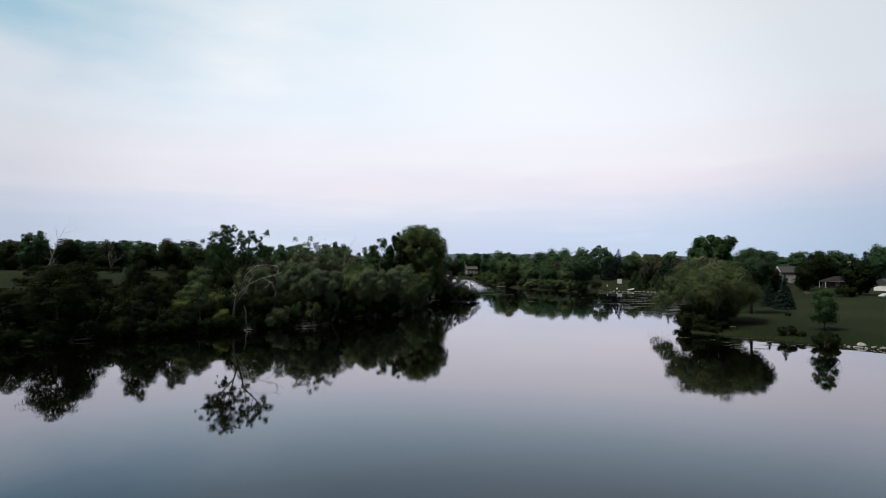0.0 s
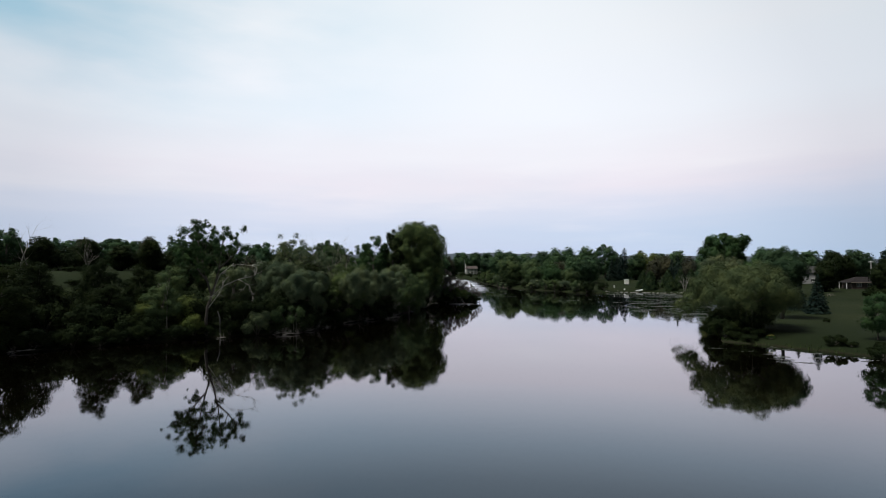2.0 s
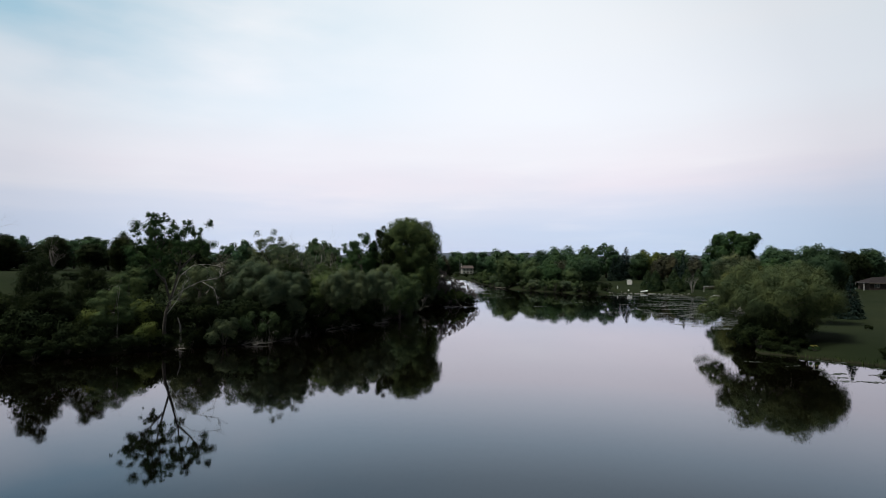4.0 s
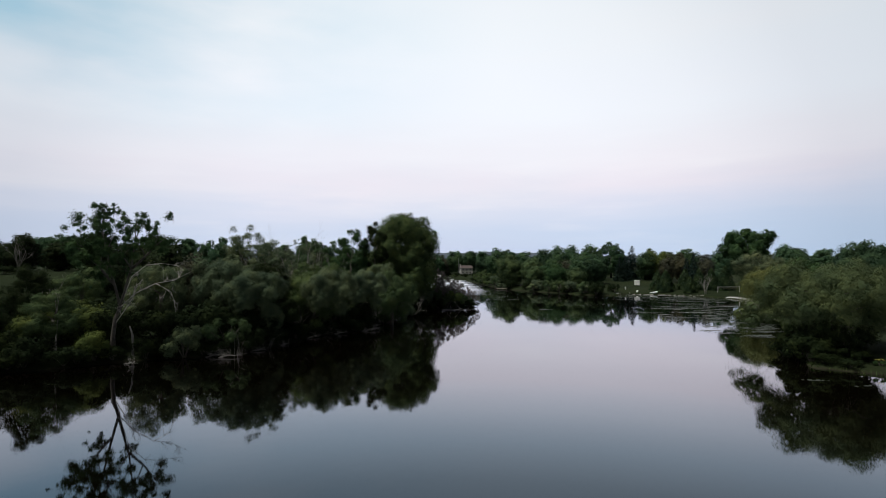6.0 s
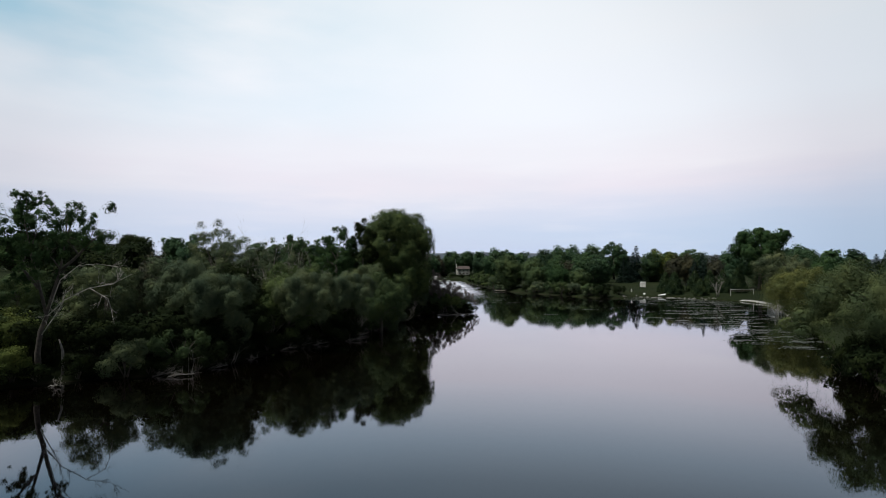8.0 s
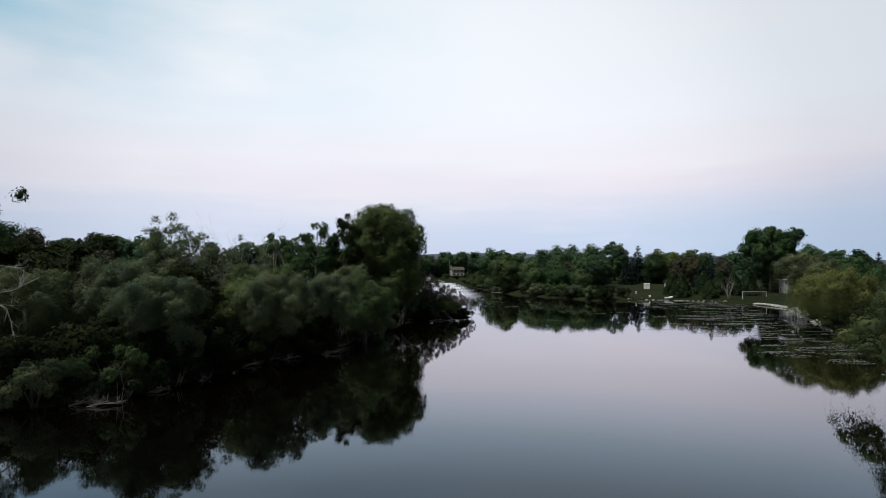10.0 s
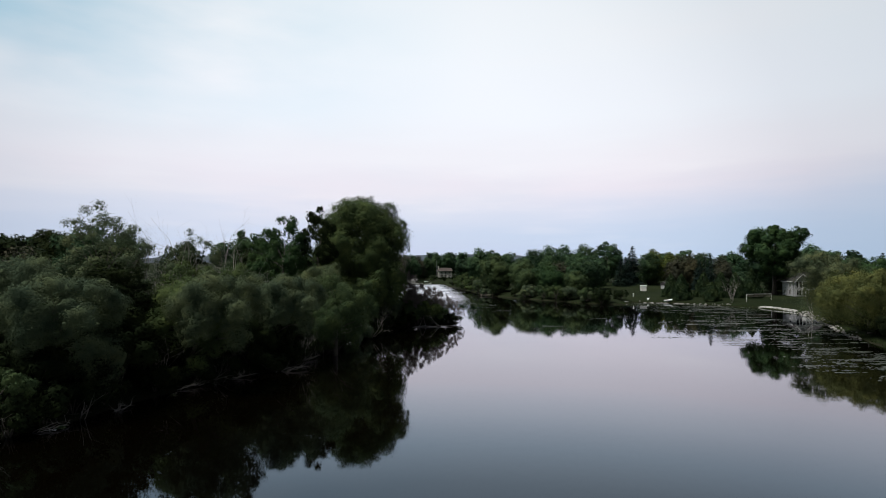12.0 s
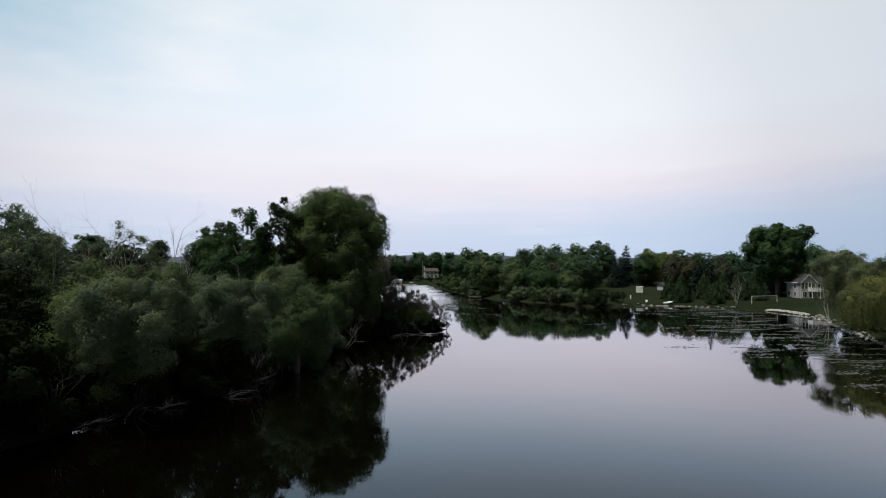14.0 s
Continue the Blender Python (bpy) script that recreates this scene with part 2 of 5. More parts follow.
# ---------------------------------------------------------------- mesh helpers
class Geo:
    """Collects vertices and faces of one mesh."""

    def __init__(self):
        self.v, self.f = [], []

    def add(self, verts, faces):
        k = len(self.v)
        self.v.extend(tuple(p) for p in verts)
        self.f.extend(tuple(i + k for i in f) for f in faces)
        return self

    def box(self, lo, hi, m=None):
        pts = [Vector((x, y, z)) for z in (lo[2], hi[2]) for y in (lo[1], hi[1]) for x in (lo[0], hi[0])]
        if m is not None:
            pts = [m @ p for p in pts]
        return self.add(pts, [(0, 2, 3, 1), (4, 5, 7, 6), (0, 1, 5, 4), (2, 6, 7, 3), (0, 4, 6, 2), (1, 3, 7, 5)])

    def tube(self, pts, radii, sides=6):
        """A tapered, round limb along pts."""
        pts = [Vector(p) for p in pts]
        rings, n = [], len(pts)
        for i, p in enumerate(pts):
            d = (pts[min(i + 1, n - 1)] - pts[max(i - 1, 0)]).normalized()
            a = d.orthogonal().normalized()
            b = d.cross(a)
            rings += [p + radii[i] * (math.cos(s) * a + math.sin(s) * b) for s in (2 * math.pi * j / sides for j in range(sides))]
        faces = [(i * sides + j, i * sides + (j + 1) % sides, (i + 1) * sides + (j + 1) % sides, (i + 1) * sides + j)
                 for i in range(n - 1) for j in range(sides)]
        faces += [tuple(range(sides))[::-1], tuple(range((n - 1) * sides, n * sides))]
        return self.add(rings, faces)

    def mesh(self, name, mat, smooth=False):
        me = bpy.data.meshes.new(name)
        me.from_pydata(self.v, [], self.f)
        me.materials.append(mat)
        if smooth:
            me.polygons.foreach_set("use_smooth", [True] * len(me.polygons))
        me.update()
        return me


def leaf_mesh(name, q, mat):
    """A mesh of loose leaves, from an array of n x 4 x 3: three corners and a normal each."""
    n = len(q)
    me = bpy.data.meshes.new(name)
    me.vertices.add(3 * n)
    me.vertices.foreach_set("co", np.ascontiguousarray(q[:, :3], dtype=np.float32).ravel())
    me.loops.add(3 * n)
    me.loops.foreach_set("vertex_index", np.arange(3 * n, dtype=np.int32))
    me.polygons.add(n)
    me.polygons.foreach_set("loop_start", np.arange(0, 3 * n, 3, dtype=np.int32))
    me.materials.append(mat)
    me.update(calc_edges=True)
    me.normals_split_custom_set(np.repeat(q[:, 3], 3, axis=0).tolist())
    return me


def part(name, data, parent, label=""):
    ob = new(name, data)
    ob.parent = parent
    return tagged(ob, label)


def thing(name, m, label, category, group="", kind=""):
    ob = new(name)
    ob.matrix_world = m
    return tagged(ob, label, category, group, kind)


def unit(v):
    return v / np.maximum(np.linalg.norm(v, axis=1, keepdims=True), 1e-6)


# ---------------------------------------------------------------- plants
def crown_lobes(rs, c, r, n, size, low=-0.5, buds=4, near=0.66, far=1.10, wild=0.0):
    """n round billows set out evenly over an ellipsoid, each with smaller ones budding on it: x y z radius."""
    k = np.arange(n) + 0.5
    z = 1 - (1 - low) * k / n + rs.uniform(-0.5, 0.5, n) * (1 - low) / n
    z = np.clip(z, -0.98, 0.98)
    a = k * 2.39996 + rs.uniform(-0.35, 0.35, n) + rs.uniform(0, 6.28)
    q = np.sqrt(1 - z * z)
    d = np.column_stack([q * np.cos(a), q * np.sin(a), z])
    big_r = size * rs.uniform(0.62, 1.22, (n, 1))
    swell = (1 + 0.16 * wild * np.sin(2 * a + 1.3 * n) + 0.12 * wild * np.sin(3 * a + 4 * z + 0.7 * n))[:, None]
    p = np.array(c) + d * swell * rs.uniform(near, far, (n, 1)) * np.maximum(np.array(r) - 1.12 * size, 0.1)
    big = np.hstack([p, big_r])
    i = np.repeat(np.arange(n), buds)
    e = unit(rs.normal(size=(len(i), 3)) + 0.8 * d[i] + np.array([0, 0, 0.35]))
    small = np.hstack([big[i, :3] + e * big[i, 3:] * 0.88, big[i, 3:] * rs.uniform(0.25, 0.5, (len(i), 1))])
    return np.vstack([big, small])


def leaf_faces(rs, p, u, size, aspect, facing):
    """Pointed leaves at p along u, turned towards facing: three corners and the side that catches the light."""
    v = unit(np.cross(u, facing + 1e-3))
    s = size * rs.uniform(0.6, 1.4, (len(p), 1))
    a, b = u * s, v * s * aspect
    side = np.sign(np.sum(np.cross(u, v) * facing, axis=1, keepdims=True))
    b = b * np.where(side == 0, 1, side)
    return np.stack([p - 0.6 * a - 1.1 * b, p + 1.1 * a, p - 0.6 * a + 1.1 * b, unit(facing)], axis=1)


def foliage(rs, lobes, n, size, aspect=0.5, droop=0.0, flat=0.88, loose=0.28, core=22, soft=0.1, fine=1.0):
    """Leaves over the skins of the clumps, and broader sprays just beneath that close the view through."""
    w = lobes[:, 3] ** 2
    i = rs.choice(len(lobes), n, p=w / w.sum())
    out = unit(lobes[:, :3] - lobes[:, :3].mean(axis=0))[i]
    d = unit(rs.normal(size=(n, 3)) + 0.75 * out + np.array([0, 0, 0.25]))
    wob = 1 + 0.15 * np.sin(5 * d[:, :1] + i[:, None] * 1.7) + 0.13 * np.sin(7 * d[:, 1:2] + 4 * d[:, 2:] + i[:, None])
    k = (1 + loose * np.clip(rs.normal(size=(n, 1)), -1.8, 1.1) * 0.6) * wob
    p = lobes[i, :3] + d * lobes[i, 3:] * k * np.array([1, 1, flat])
    u = rs.normal(size=(n, 3)) + np.array([0, 0, -1.0]) * droop
    u = unit(u - 0.75 * np.sum(u * d, axis=1, keepdims=True) * d)
    skin = leaf_faces(rs, p, u, size, aspect, (1 - soft) * d + soft * out + 0.06 * rs.normal(size=(n, 3)))
    lobes = lobes[lobes[:, 3] > 0.55 * lobes[:, 3].max()] if core else lobes[:0]
    many = int(core * 4 / fine ** 2)
    m = len(lobes) * many
    i = np.repeat(np.arange(len(lobes)), many)
    d = unit(rs.normal(size=(m, 3)) + np.array([0, 0, 0.2]))
    p = lobes[i, :3] + d * lobes[i, 3:] * rs.uniform(0.66, 0.80, (m, 1)) * np.array([1, 1, flat])
    u = unit(np.cross(d, rs.normal(size=(m, 3))))
    return np.concatenate([skin, leaf_faces(rs, p, u, 0.165 * fine * lobes[i, 3:], 0.85, d + 0.12 * rs.normal(size=(m, 3)))])


def strands(rs, lobes, n, per, size, length, floor=0.15):
    """Hanging whips of narrow leaves, as on a weeping willow."""
    w = lobes[:, 3] ** 2
    i = rs.choice(len(lobes), n, p=w / w.sum())
    d = unit(rs.normal(size=(n, 3)) * np.array([1, 1, 0.6]) + np.array([0, 0, 0.2]))
    start = lobes[i, :3] + d * lobes[i, 3:] * rs.uniform(0.7, 1.08, (n, 1))
    run = length * rs.uniform(0.4, 1.2, (n, 1, 1))
    s = (np.arange(per)[None, :, None] + rs.rand(n, per, 1)) / per
    out = np.stack([d[:, 0], d[:, 1], np.zeros(n)], 1)[:, None, :]
    p = start[:, None, :] + out * 0.30 * run * np.sqrt(s) + np.array([0, 0, -1.0]) * run * s ** 1.25
    p = (p + 0.07 * rs.normal(size=p.shape)).reshape(-1, 3)
    u = unit(rs.normal(size=p.shape) * 0.38 + np.array([0, 0, -1.0]))
    keep = p[:, 2] > floor + 0.8 * rs.rand(len(p)) * (floor > 0.5)
    return leaf_faces(rs, p[keep], u[keep], size, 0.22, np.repeat(d, per, axis=0)[keep] + 0.18 * rs.normal(size=p[keep].shape))


def limbs(rs, lobes, base, fork, r0, count, lean=(0, 0)):
    """A trunk up to the fork, and limbs that bend out to the clumps."""
    g = Geo()
    fx, fy = base[0] + lean[0], base[1] + lean[1]
    top = (fx, fy, fork)
    g.tube([(base[0], base[1], -0.6), (base[0] + 0.1 * lean[0], base[1] + 0.1 * lean[1], 0.25 * fork),
            (base[0] + 0.5 * lean[0], base[1] + 0.5 * lean[1], 0.6 * fork), top], [1.35 * r0, r0, 0.85 * r0, 0.7 * r0], 8)
    order = np.argsort(-lobes[:, 3])[:count]
    for i in order:
        e = lobes[i, :3]
        z0 = min(fork, max(0.35 * fork, e[2] - rs.uniform(1, 3)))
        a = Vector((base[0] + (fx - base[0]) * z0 / fork, base[1] + (fy - base[1]) * z0 / fork, z0))
        e = Vector(e)
        mid = a.lerp(e, 0.5) + Vector((rs.uniform(-0.4, 0.4), rs.uniform(-0.4, 0.4), 0.12 * (e - a).length))
        r = r0 * rs.uniform(0.3, 0.45)
        g.tube([a, a.lerp(mid, 0.5), mid, mid.lerp(e, 0.55), e], [r, 0.8 * r, 0.6 * r, 0.4 * r, 0.15 * r], 5)
    return g


def broad_tree(name, seed, h, r, mat, label, leaves=3600, size=0.42, n=18, lobe=2.3, low=0.0, r0=0.35, aspect=0.55, loose=0.3, category="tree", lean=(0, 0), core=22, buds=4, near=0.66, far=1.10, soft=0.1, fine=1.0, wild=0.0):
    """A round-headed tree of height h and crown radius r, standing at the origin."""
    rs = np.random.RandomState(seed)
    zc, rz = h * (0.5 + 0.5 * low), h * (0.5 - 0.5 * low)
    lobes = crown_lobes(rs, (lean[0], lean[1], zc), (r, r, rz), n, lobe, -0.95, buds, near, far, wild)
    lobes[:, 2] = np.maximum(lobes[:, 2], 0.8)
    t = thing(name, Matrix(), label, category)
    part("trunk", limbs(rs, lobes, (0, 0), zc, r0, min(9, n), (0.8 * lean[0], 0.8 * lean[1])).mesh("trunk", BARK, True), t)
    part("crown", leaf_mesh("crown", foliage(rs, lobes, leaves, size, aspect, 0.2, loose=loose, core=core, soft=soft, fine=fine), mat), t)
    return t


def shrub(name, seed, h, r, mat, label, leaves=3200, size=0.175, n=9, aspect=0.52, droop=0.3, lobe=1.25, loose=0.2):
    """A many-stemmed bush, leafy to the ground."""
    rs = np.random.RandomState(seed)
    lobes = crown_lobes(rs, (0, 0, 0.5 * h), (r + 0.5, r + 0.5, 0.56 * h), n, lobe, -0.7)
    lobes[:, 2] = np.maximum(lobes[:, 2], 0.5)
    t = thing(name, Matrix(), label, "shrub")
    g = Geo()
    for i in range(min(7, n)):
        e = Vector(lobes[i, :3])
        g.tube([(0.15 * math.cos(i), 0.15 * math.sin(i), -0.4), Vector((0.45 * e.x, 0.45 * e.y, 0.55 * e.z)), e], [0.09, 0.06, 0.02], 5)
    part("stem", g.mesh("stem", BARK, True), t)
    part("crown", leaf_mesh("crown", foliage(rs, lobes, leaves, size, aspect, droop, loose=loose), mat), t)
    return t


def bare_branches(g, rs, p, d, length, r, depth, bend=0.35, spread=0.75, sides=5):
    """A leafless branch that forks on."""
    pts, rad, q, way = [p], [r], Vector(p), Vector(d).normalized()
    for k in range(4):
        way = (way + Vector(rs.uniform(-bend, bend, 3)) * 0.5 + Vector((0, 0, 0.06))).normalized()
        q = q + way * length / 4
        pts.append(q.copy())
        rad.append(r * (1 - 0.16 * (k + 1)))
    g.tube(pts, rad, sides)
    if depth:
        for j in range(rs.randint(2, 4)):
            k = rs.randint(1, 5)
            way2 = (way + Vector(rs.normal(size=3)) * spread).normalized()
            bare_branches(g, rs, pts[k], way2, length * rs.uniform(0.5, 0.8), rad[k] * 0.72, depth - 1, bend, spread, max(3, sides - 1))


def bare_tree(name, seed, h, label, mat, depth=4, r0=0.2, stems=1, spread=0.55):
    rs = np.random.RandomState(seed)
    t = thing(name, Matrix(), label, "tree")
    for s in range(stems):
        g = Geo()
        bare_branches(g, rs, Vector((0.3 * s, 0.1 * s, -0.4)), Vector((0.15 * (s - stems / 2), 0.05 * s, 1)), h * 0.55, r0, depth, 0.25, spread, 6)
        part("trunk", g.mesh("trunk", mat, True), t)
    return t


TWIG = surface("grey_twigs", (0.105, 0.090, 0.084), 0.9, 0.25, 3.0, 25.0, 0.3)


def twiggy_tree(seed, h, r, label):
    """A leafless tree: bare limbs, and a head of thousands of fine upright twigs."""
    rs = np.random.RandomState(seed)
    t = thing("bare_tree", Matrix(), label, "tree")
    lobes = crown_lobes(rs, (0, 0, 0.62 * h), (r, r, 0.4 * h), 14, 1.3, -0.6, 3)
    part("trunk", limbs(rs, lobes, (0, 0), 0.45 * h, 0.17, 14).mesh("trunk", BARK, True), t)
    n = 7000
    i = rs.randint(len(lobes), size=n)
    d = unit(rs.normal(size=(n, 3)))
    p = lobes[i, :3] + d * lobes[i, 3:] * rs.uniform(0.2, 1.25, (n, 1))
    u = unit(0.6 * d + 0.45 * rs.normal(size=(n, 3)) + np.array([0, 0, 0.8]))
    part("twig_spray", leaf_mesh("twig_spray", leaf_faces(rs, p, u, 0.42, 0.032, d + 0.3 * rs.normal(size=(n, 3))), TWIG), t)
    return t


def conifer(name, seed, h, r, mat, label, tiers=24, size=0.34, aspect=0.35, dense=26):
    """A spruce: whorls of drooping boughs that shorten to the tip."""
    rs = np.random.RandomState(seed)
    t = thing(name, Matrix(), label, "conifer")
    part("trunk", Geo().tube([(0, 0, -0.4), (0, 0, 0.5 * h), (0, 0, h)], [0.22, 0.14, 0.02], 7).mesh("trunk", BARK, True), t)
    out_q = []
    for k in range(tiers):
        f = (k + 0.5) / tiers
        z = 0.4 + (h - 0.5) * f
        reach = r * (1 - f) ** 0.85 * rs.uniform(0.85, 1.1) + 0.1
        boughs = max(5, int(14 * (1 - f)) + 4)
        for b in range(boughs):
            a = 2 * math.pi * (b + rs.rand()) / boughs
            m = max(5, int(dense * reach / r))
            s = rs.uniform(0.1, 1.0, (m, 1)) ** 0.7
            ax = np.array([math.cos(a), math.sin(a), 0])
            side = np.array([-math.sin(a), math.cos(a), 0])
            p = ax * reach * s + side * rs.normal(size=(m, 1)) * 0.16 * reach * s + np.array([0, 0, 1]) * (z - 0.28 * reach * s ** 1.5 + 0.06 * rs.normal(size=(m, 1)))
            u = unit(ax + side * rs.normal(size=(m, 1)) * 0.5 + np.array([0, 0, -0.35]))
            out_q.append(leaf_faces(rs, p, u, size, aspect, np.array([0, 0, 1.0]) + 0.5 * rs.normal(size=(m, 3))))
    part("crown", leaf_mesh("crown", np.concatenate(out_q), mat), t)
    return t


def cedar(name, seed, h, r, mat, label, leaves=5000, size=0.3):
    """A dense, narrow cone of upright sprays."""
    rs = np.random.RandomState(seed)
    t = thing(name, Matrix(), label, "conifer")
    part("trunk", Geo().tube([(0, 0, -0.4), (0, 0, 0.5 * h), (0, 0, 0.95 * h)], [0.2, 0.12, 0.02], 6).mesh("trunk", BARK, True), t)
    f = 1 - np.sqrt(rs.rand(leaves, 1))
    a = rs.uniform(0, 2 * math.pi, (leaves, 1))
    rad = r * np.minimum(1, 1.15 * (1 - f) ** 0.75) * (1 + 0.14 * np.sin(3 * a + 9 * f) + 0.10 * np.sin(7 * a - 14 * f)) * rs.uniform(0.6, 1.05, (leaves, 1)) ** 0.5
    d = np.hstack([np.cos(a), np.sin(a), 0 * a])
    p = d * rad + np.array([0, 0, 1]) * (0.1 + h * f)
    u = unit(np.array([0, 0, 1.0]) + 0.5 * rs.normal(size=(leaves, 3)))
    part("crown", leaf_mesh("crown", leaf_faces(rs, p, u, size, 0.4, d + 0.6 * rs.normal(size=(leaves, 3))), mat), t)
    return t


def weeping_willow(seed, x, y, z, h, r, mat, label, turn=0, n=40, lobe=2.6, leaves=22000, whips=900, lean=(0, 0), length=4.0, size=0.2, low=-0.75, mid=0.5, floor=0.15, boughs=()):
    """A willow with a wide crown of hanging billows."""
    rs = np.random.RandomState(seed)
    lobes = crown_lobes(rs, (lean[0], lean[1], mid * h), (r + 0.8, r + 0.8, (1.04 - mid) * h), n, lobe, low, 4)
    lobes[:, 2] = np.maximum(lobes[:, 2], 1.0 + 2 * floor)
    if boughs:
        lobes = np.vstack([lobes, np.array(boughs)])
    t = thing("willow_tree", pose(x, y, z, 0, 0, turn), label, "willow tree")
    part("trunk", limbs(rs, lobes, (0, 0), 0.45 * h, 0.55, 14, lean).mesh("trunk", BARK, True), t)
    q = np.concatenate([foliage(rs, lobes, leaves, size, 0.42, 0.8, loose=0.35), strands(rs, lobes, whips, 14, 0.8 * size, length, floor)])
    part("crown", leaf_mesh("crown", q, mat), t)
    return t


# ---------------------------------------------------------------- land and water
NEAR_BANK = [(-130, -400), (-125, 0), (-104, 62), (-76.5, 91), (-66, 98.5), (-50, 109), (-42, 115), (-30, 119), (-25, 131), (-20.5, 141), (-13, 149), (-9, 167),
             (-4, 188), (6.5, 195.8), (13.4, 198.4), (8, 206), (-4, 222), (-11, 262), (-14, 330), (-10, 395), (-2, 412)]
FAR_BANK = [(21, 412), (23, 386), (28, 340), (34, 297), (43, 281), (57, 262), (66, 250.5), (72, 251), (78, 259), (94, 257.5), (98.5, 248.5), (104, 242), (109, 238),
            (110.5, 222), (102, 203), (94.5, 189), (87, 176), (80, 160), (67, 138), (56, 120), (51, 109), (58.5, 102), (63, 97), (69, 91.5), (73, 86), (92, 62), (112, 0), (118, -400)]
RIVER = np.array(NEAR_BANK + FAR_BANK, dtype=float)


def shore_distance(x, y):
    """How far a place lies from the water's edge: positive on land."""
    x, y = np.asarray(x, float), np.asarray(y, float)
    best, inside = np.full(x.shape, 1e9), np.zeros(x.shape, bool)
    for (ax, ay), (bx, by) in zip(RIVER, np.roll(RIVER, -1, axis=0)):
        ex, ey = bx - ax, by - ay
        t = np.clip(((x - ax) * ex + (y - ay) * ey) / (ex * ex + ey * ey), 0, 1)
        best = np.minimum(best, np.hypot(x - ax - t * ex, y - ay - t * ey))
        if ay != by:
            inside ^= ((ay > y) != (by > y)) & (x < ex * (y - ay) / ey + ax)
    return np.where(inside, -best, best)


def land(x, y):
    """The height of the ground."""
    s = shore_distance(x, y)
    s = s + 0.22 * np.sin(0.9 * np.asarray(x) + 0.4 * np.asarray(y)) + 0.2 * np.sin(0.5 * np.asarray(y) - 0.3 * np.asarray(x)) + 0.2
    k = np.clip(s / 9, 0, 1)
    up = 0.45 * np.clip(s / 1.3, 0, 1) + 1.0 * k * k * (3 - 2 * k) + 0.03 * np.clip(s, 0, 80)
    # a meadow slopes up behind the wooded bank
    a, b = np.clip((np.asarray(y, float) - 118) / 60, 0, 1), np.clip((-58 - np.asarray(x, float)) / 50, 0, 1)
    up = up + 7.0 * a * a * (3 - 2 * a) * b * b * (3 - 2 * b)
    return np.where(s > 0, up, np.maximum(-1.6, 0.5 * s))


def high(x, y):
    return float(land(np.array([x]), np.array([y]))[0])


def axis(lo, a, b, hi, fine, grow=1.22):
    mid = list(np.arange(a, b + fine, fine))
    left, right, s = [], [], fine
    p = a
    while p > lo:
        s *= grow
        p -= s
        left.append(p)
    p, s = mid[-1], fine
    while p < hi:
        s *= grow
        p += s
        right.append(p)
    return np.array(left[::-1] + mid + right)


gx, gy = axis(-3500, -140, 190, 3500, 2.1), axis(-3000, 50, 430, 4500, 2.1)
X, Y = np.meshgrid(gx, gy)
Z = land(X, Y) + 0.05 * np.sin(1.7 * X + 0.6 * np.sin(Y)) * np.sin(1.3 * Y) * (np.abs(shore_distance(X, Y)) > 2)
nx, ny = len(gx), len(gy)
idx = np.arange(nx * ny).reshape(ny, nx)
me = bpy.data.meshes.new("ground")
me.from_pydata(np.stack([X, Y, Z], -1).reshape(-1, 3).tolist(), [], np.stack([idx[:-1, :-1], idx[:-1, 1:], idx[1:, 1:], idx[1:, :-1]], -1).reshape(-1, 4).tolist())
me.materials.append(GRASS)
me.polygons.foreach_set("use_smooth", [True] * len(me.polygons))
tagged(new("ground", me), "dark mown grass and rough meadow along the river", "ground", kind="structure")
tagged(new("water", Geo().add([(-135, -420, 0), (125, -420, 0), (125, 416, 0), (-135, 416, 0)], [(0, 1, 2, 3)]).mesh("water", WATER)),
       "still dark river water mirroring the evening sky", "water", kind="structure")


# wooded ridge on the horizon, with distance haze put into its bluish colour
HILL = surface("hazy_far_ridge", (0.045, 0.058, 0.075), 0.95, 0.25, 0.01, 0.06, 0.2)
g = Geo()
n = 260
for k in range(n):
    x = -3000 + 6200 * k / (n - 1)
    top = 34 + 9 * math.sin(0.0017 * x + 1.2) + 5 * math.sin(0.006 * x) + 2.0 * math.sin(0.031 * x) + 1.2 * math.sin(0.083 * x + 1)
    g.v += [(x, 2150 + 120 * math.sin(0.002 * x), -2), (x, 2210 + 120 * math.sin(0.002 * x), 0.7 * top), (x, 2330 + 120 * math.sin(0.002 * x), top)]
g.f += [(3 * k + j, 3 * k + 3 + j, 3 * k + 4 + j, 3 * k + 1 + j) for k in range(n - 1) for j in range(2)]
tagged(new("backdrop", g.mesh("backdrop", HILL, True)), "low wooded ridge on the horizon", "hill", kind="structure")


# ---------------------------------------------------------------- placing
def at(x, y, s=1.0, turn=0.0, sz=None, sink=0.1):
    return pose(x, y, high(x, y) - sink, 0, 0, turn) @ Matrix.Diagonal((s, s, sz or s, 1))


class Kind:
    """A kind of plant: the first that is set out is the model, the others are copies of it."""

    def __init__(self, model, group):
        self.model, self.used = tagged(model, group=group), False

    def put(self, x, y, s=1.0, turn=None, sz=None, label=""):
        turn = (x * 37 + y * 61) % 360 if turn is None else turn
        m = at(x, y, s, turn, sz)
        if not self.used:
            self.used = True
            self.model.matrix_basis = m
            return tagged(self.model, label)
        return tagged(copy_thing(self.model, m @ Matrix.Diagonal([1 / k for k in self.model.scale] + [1])), label)


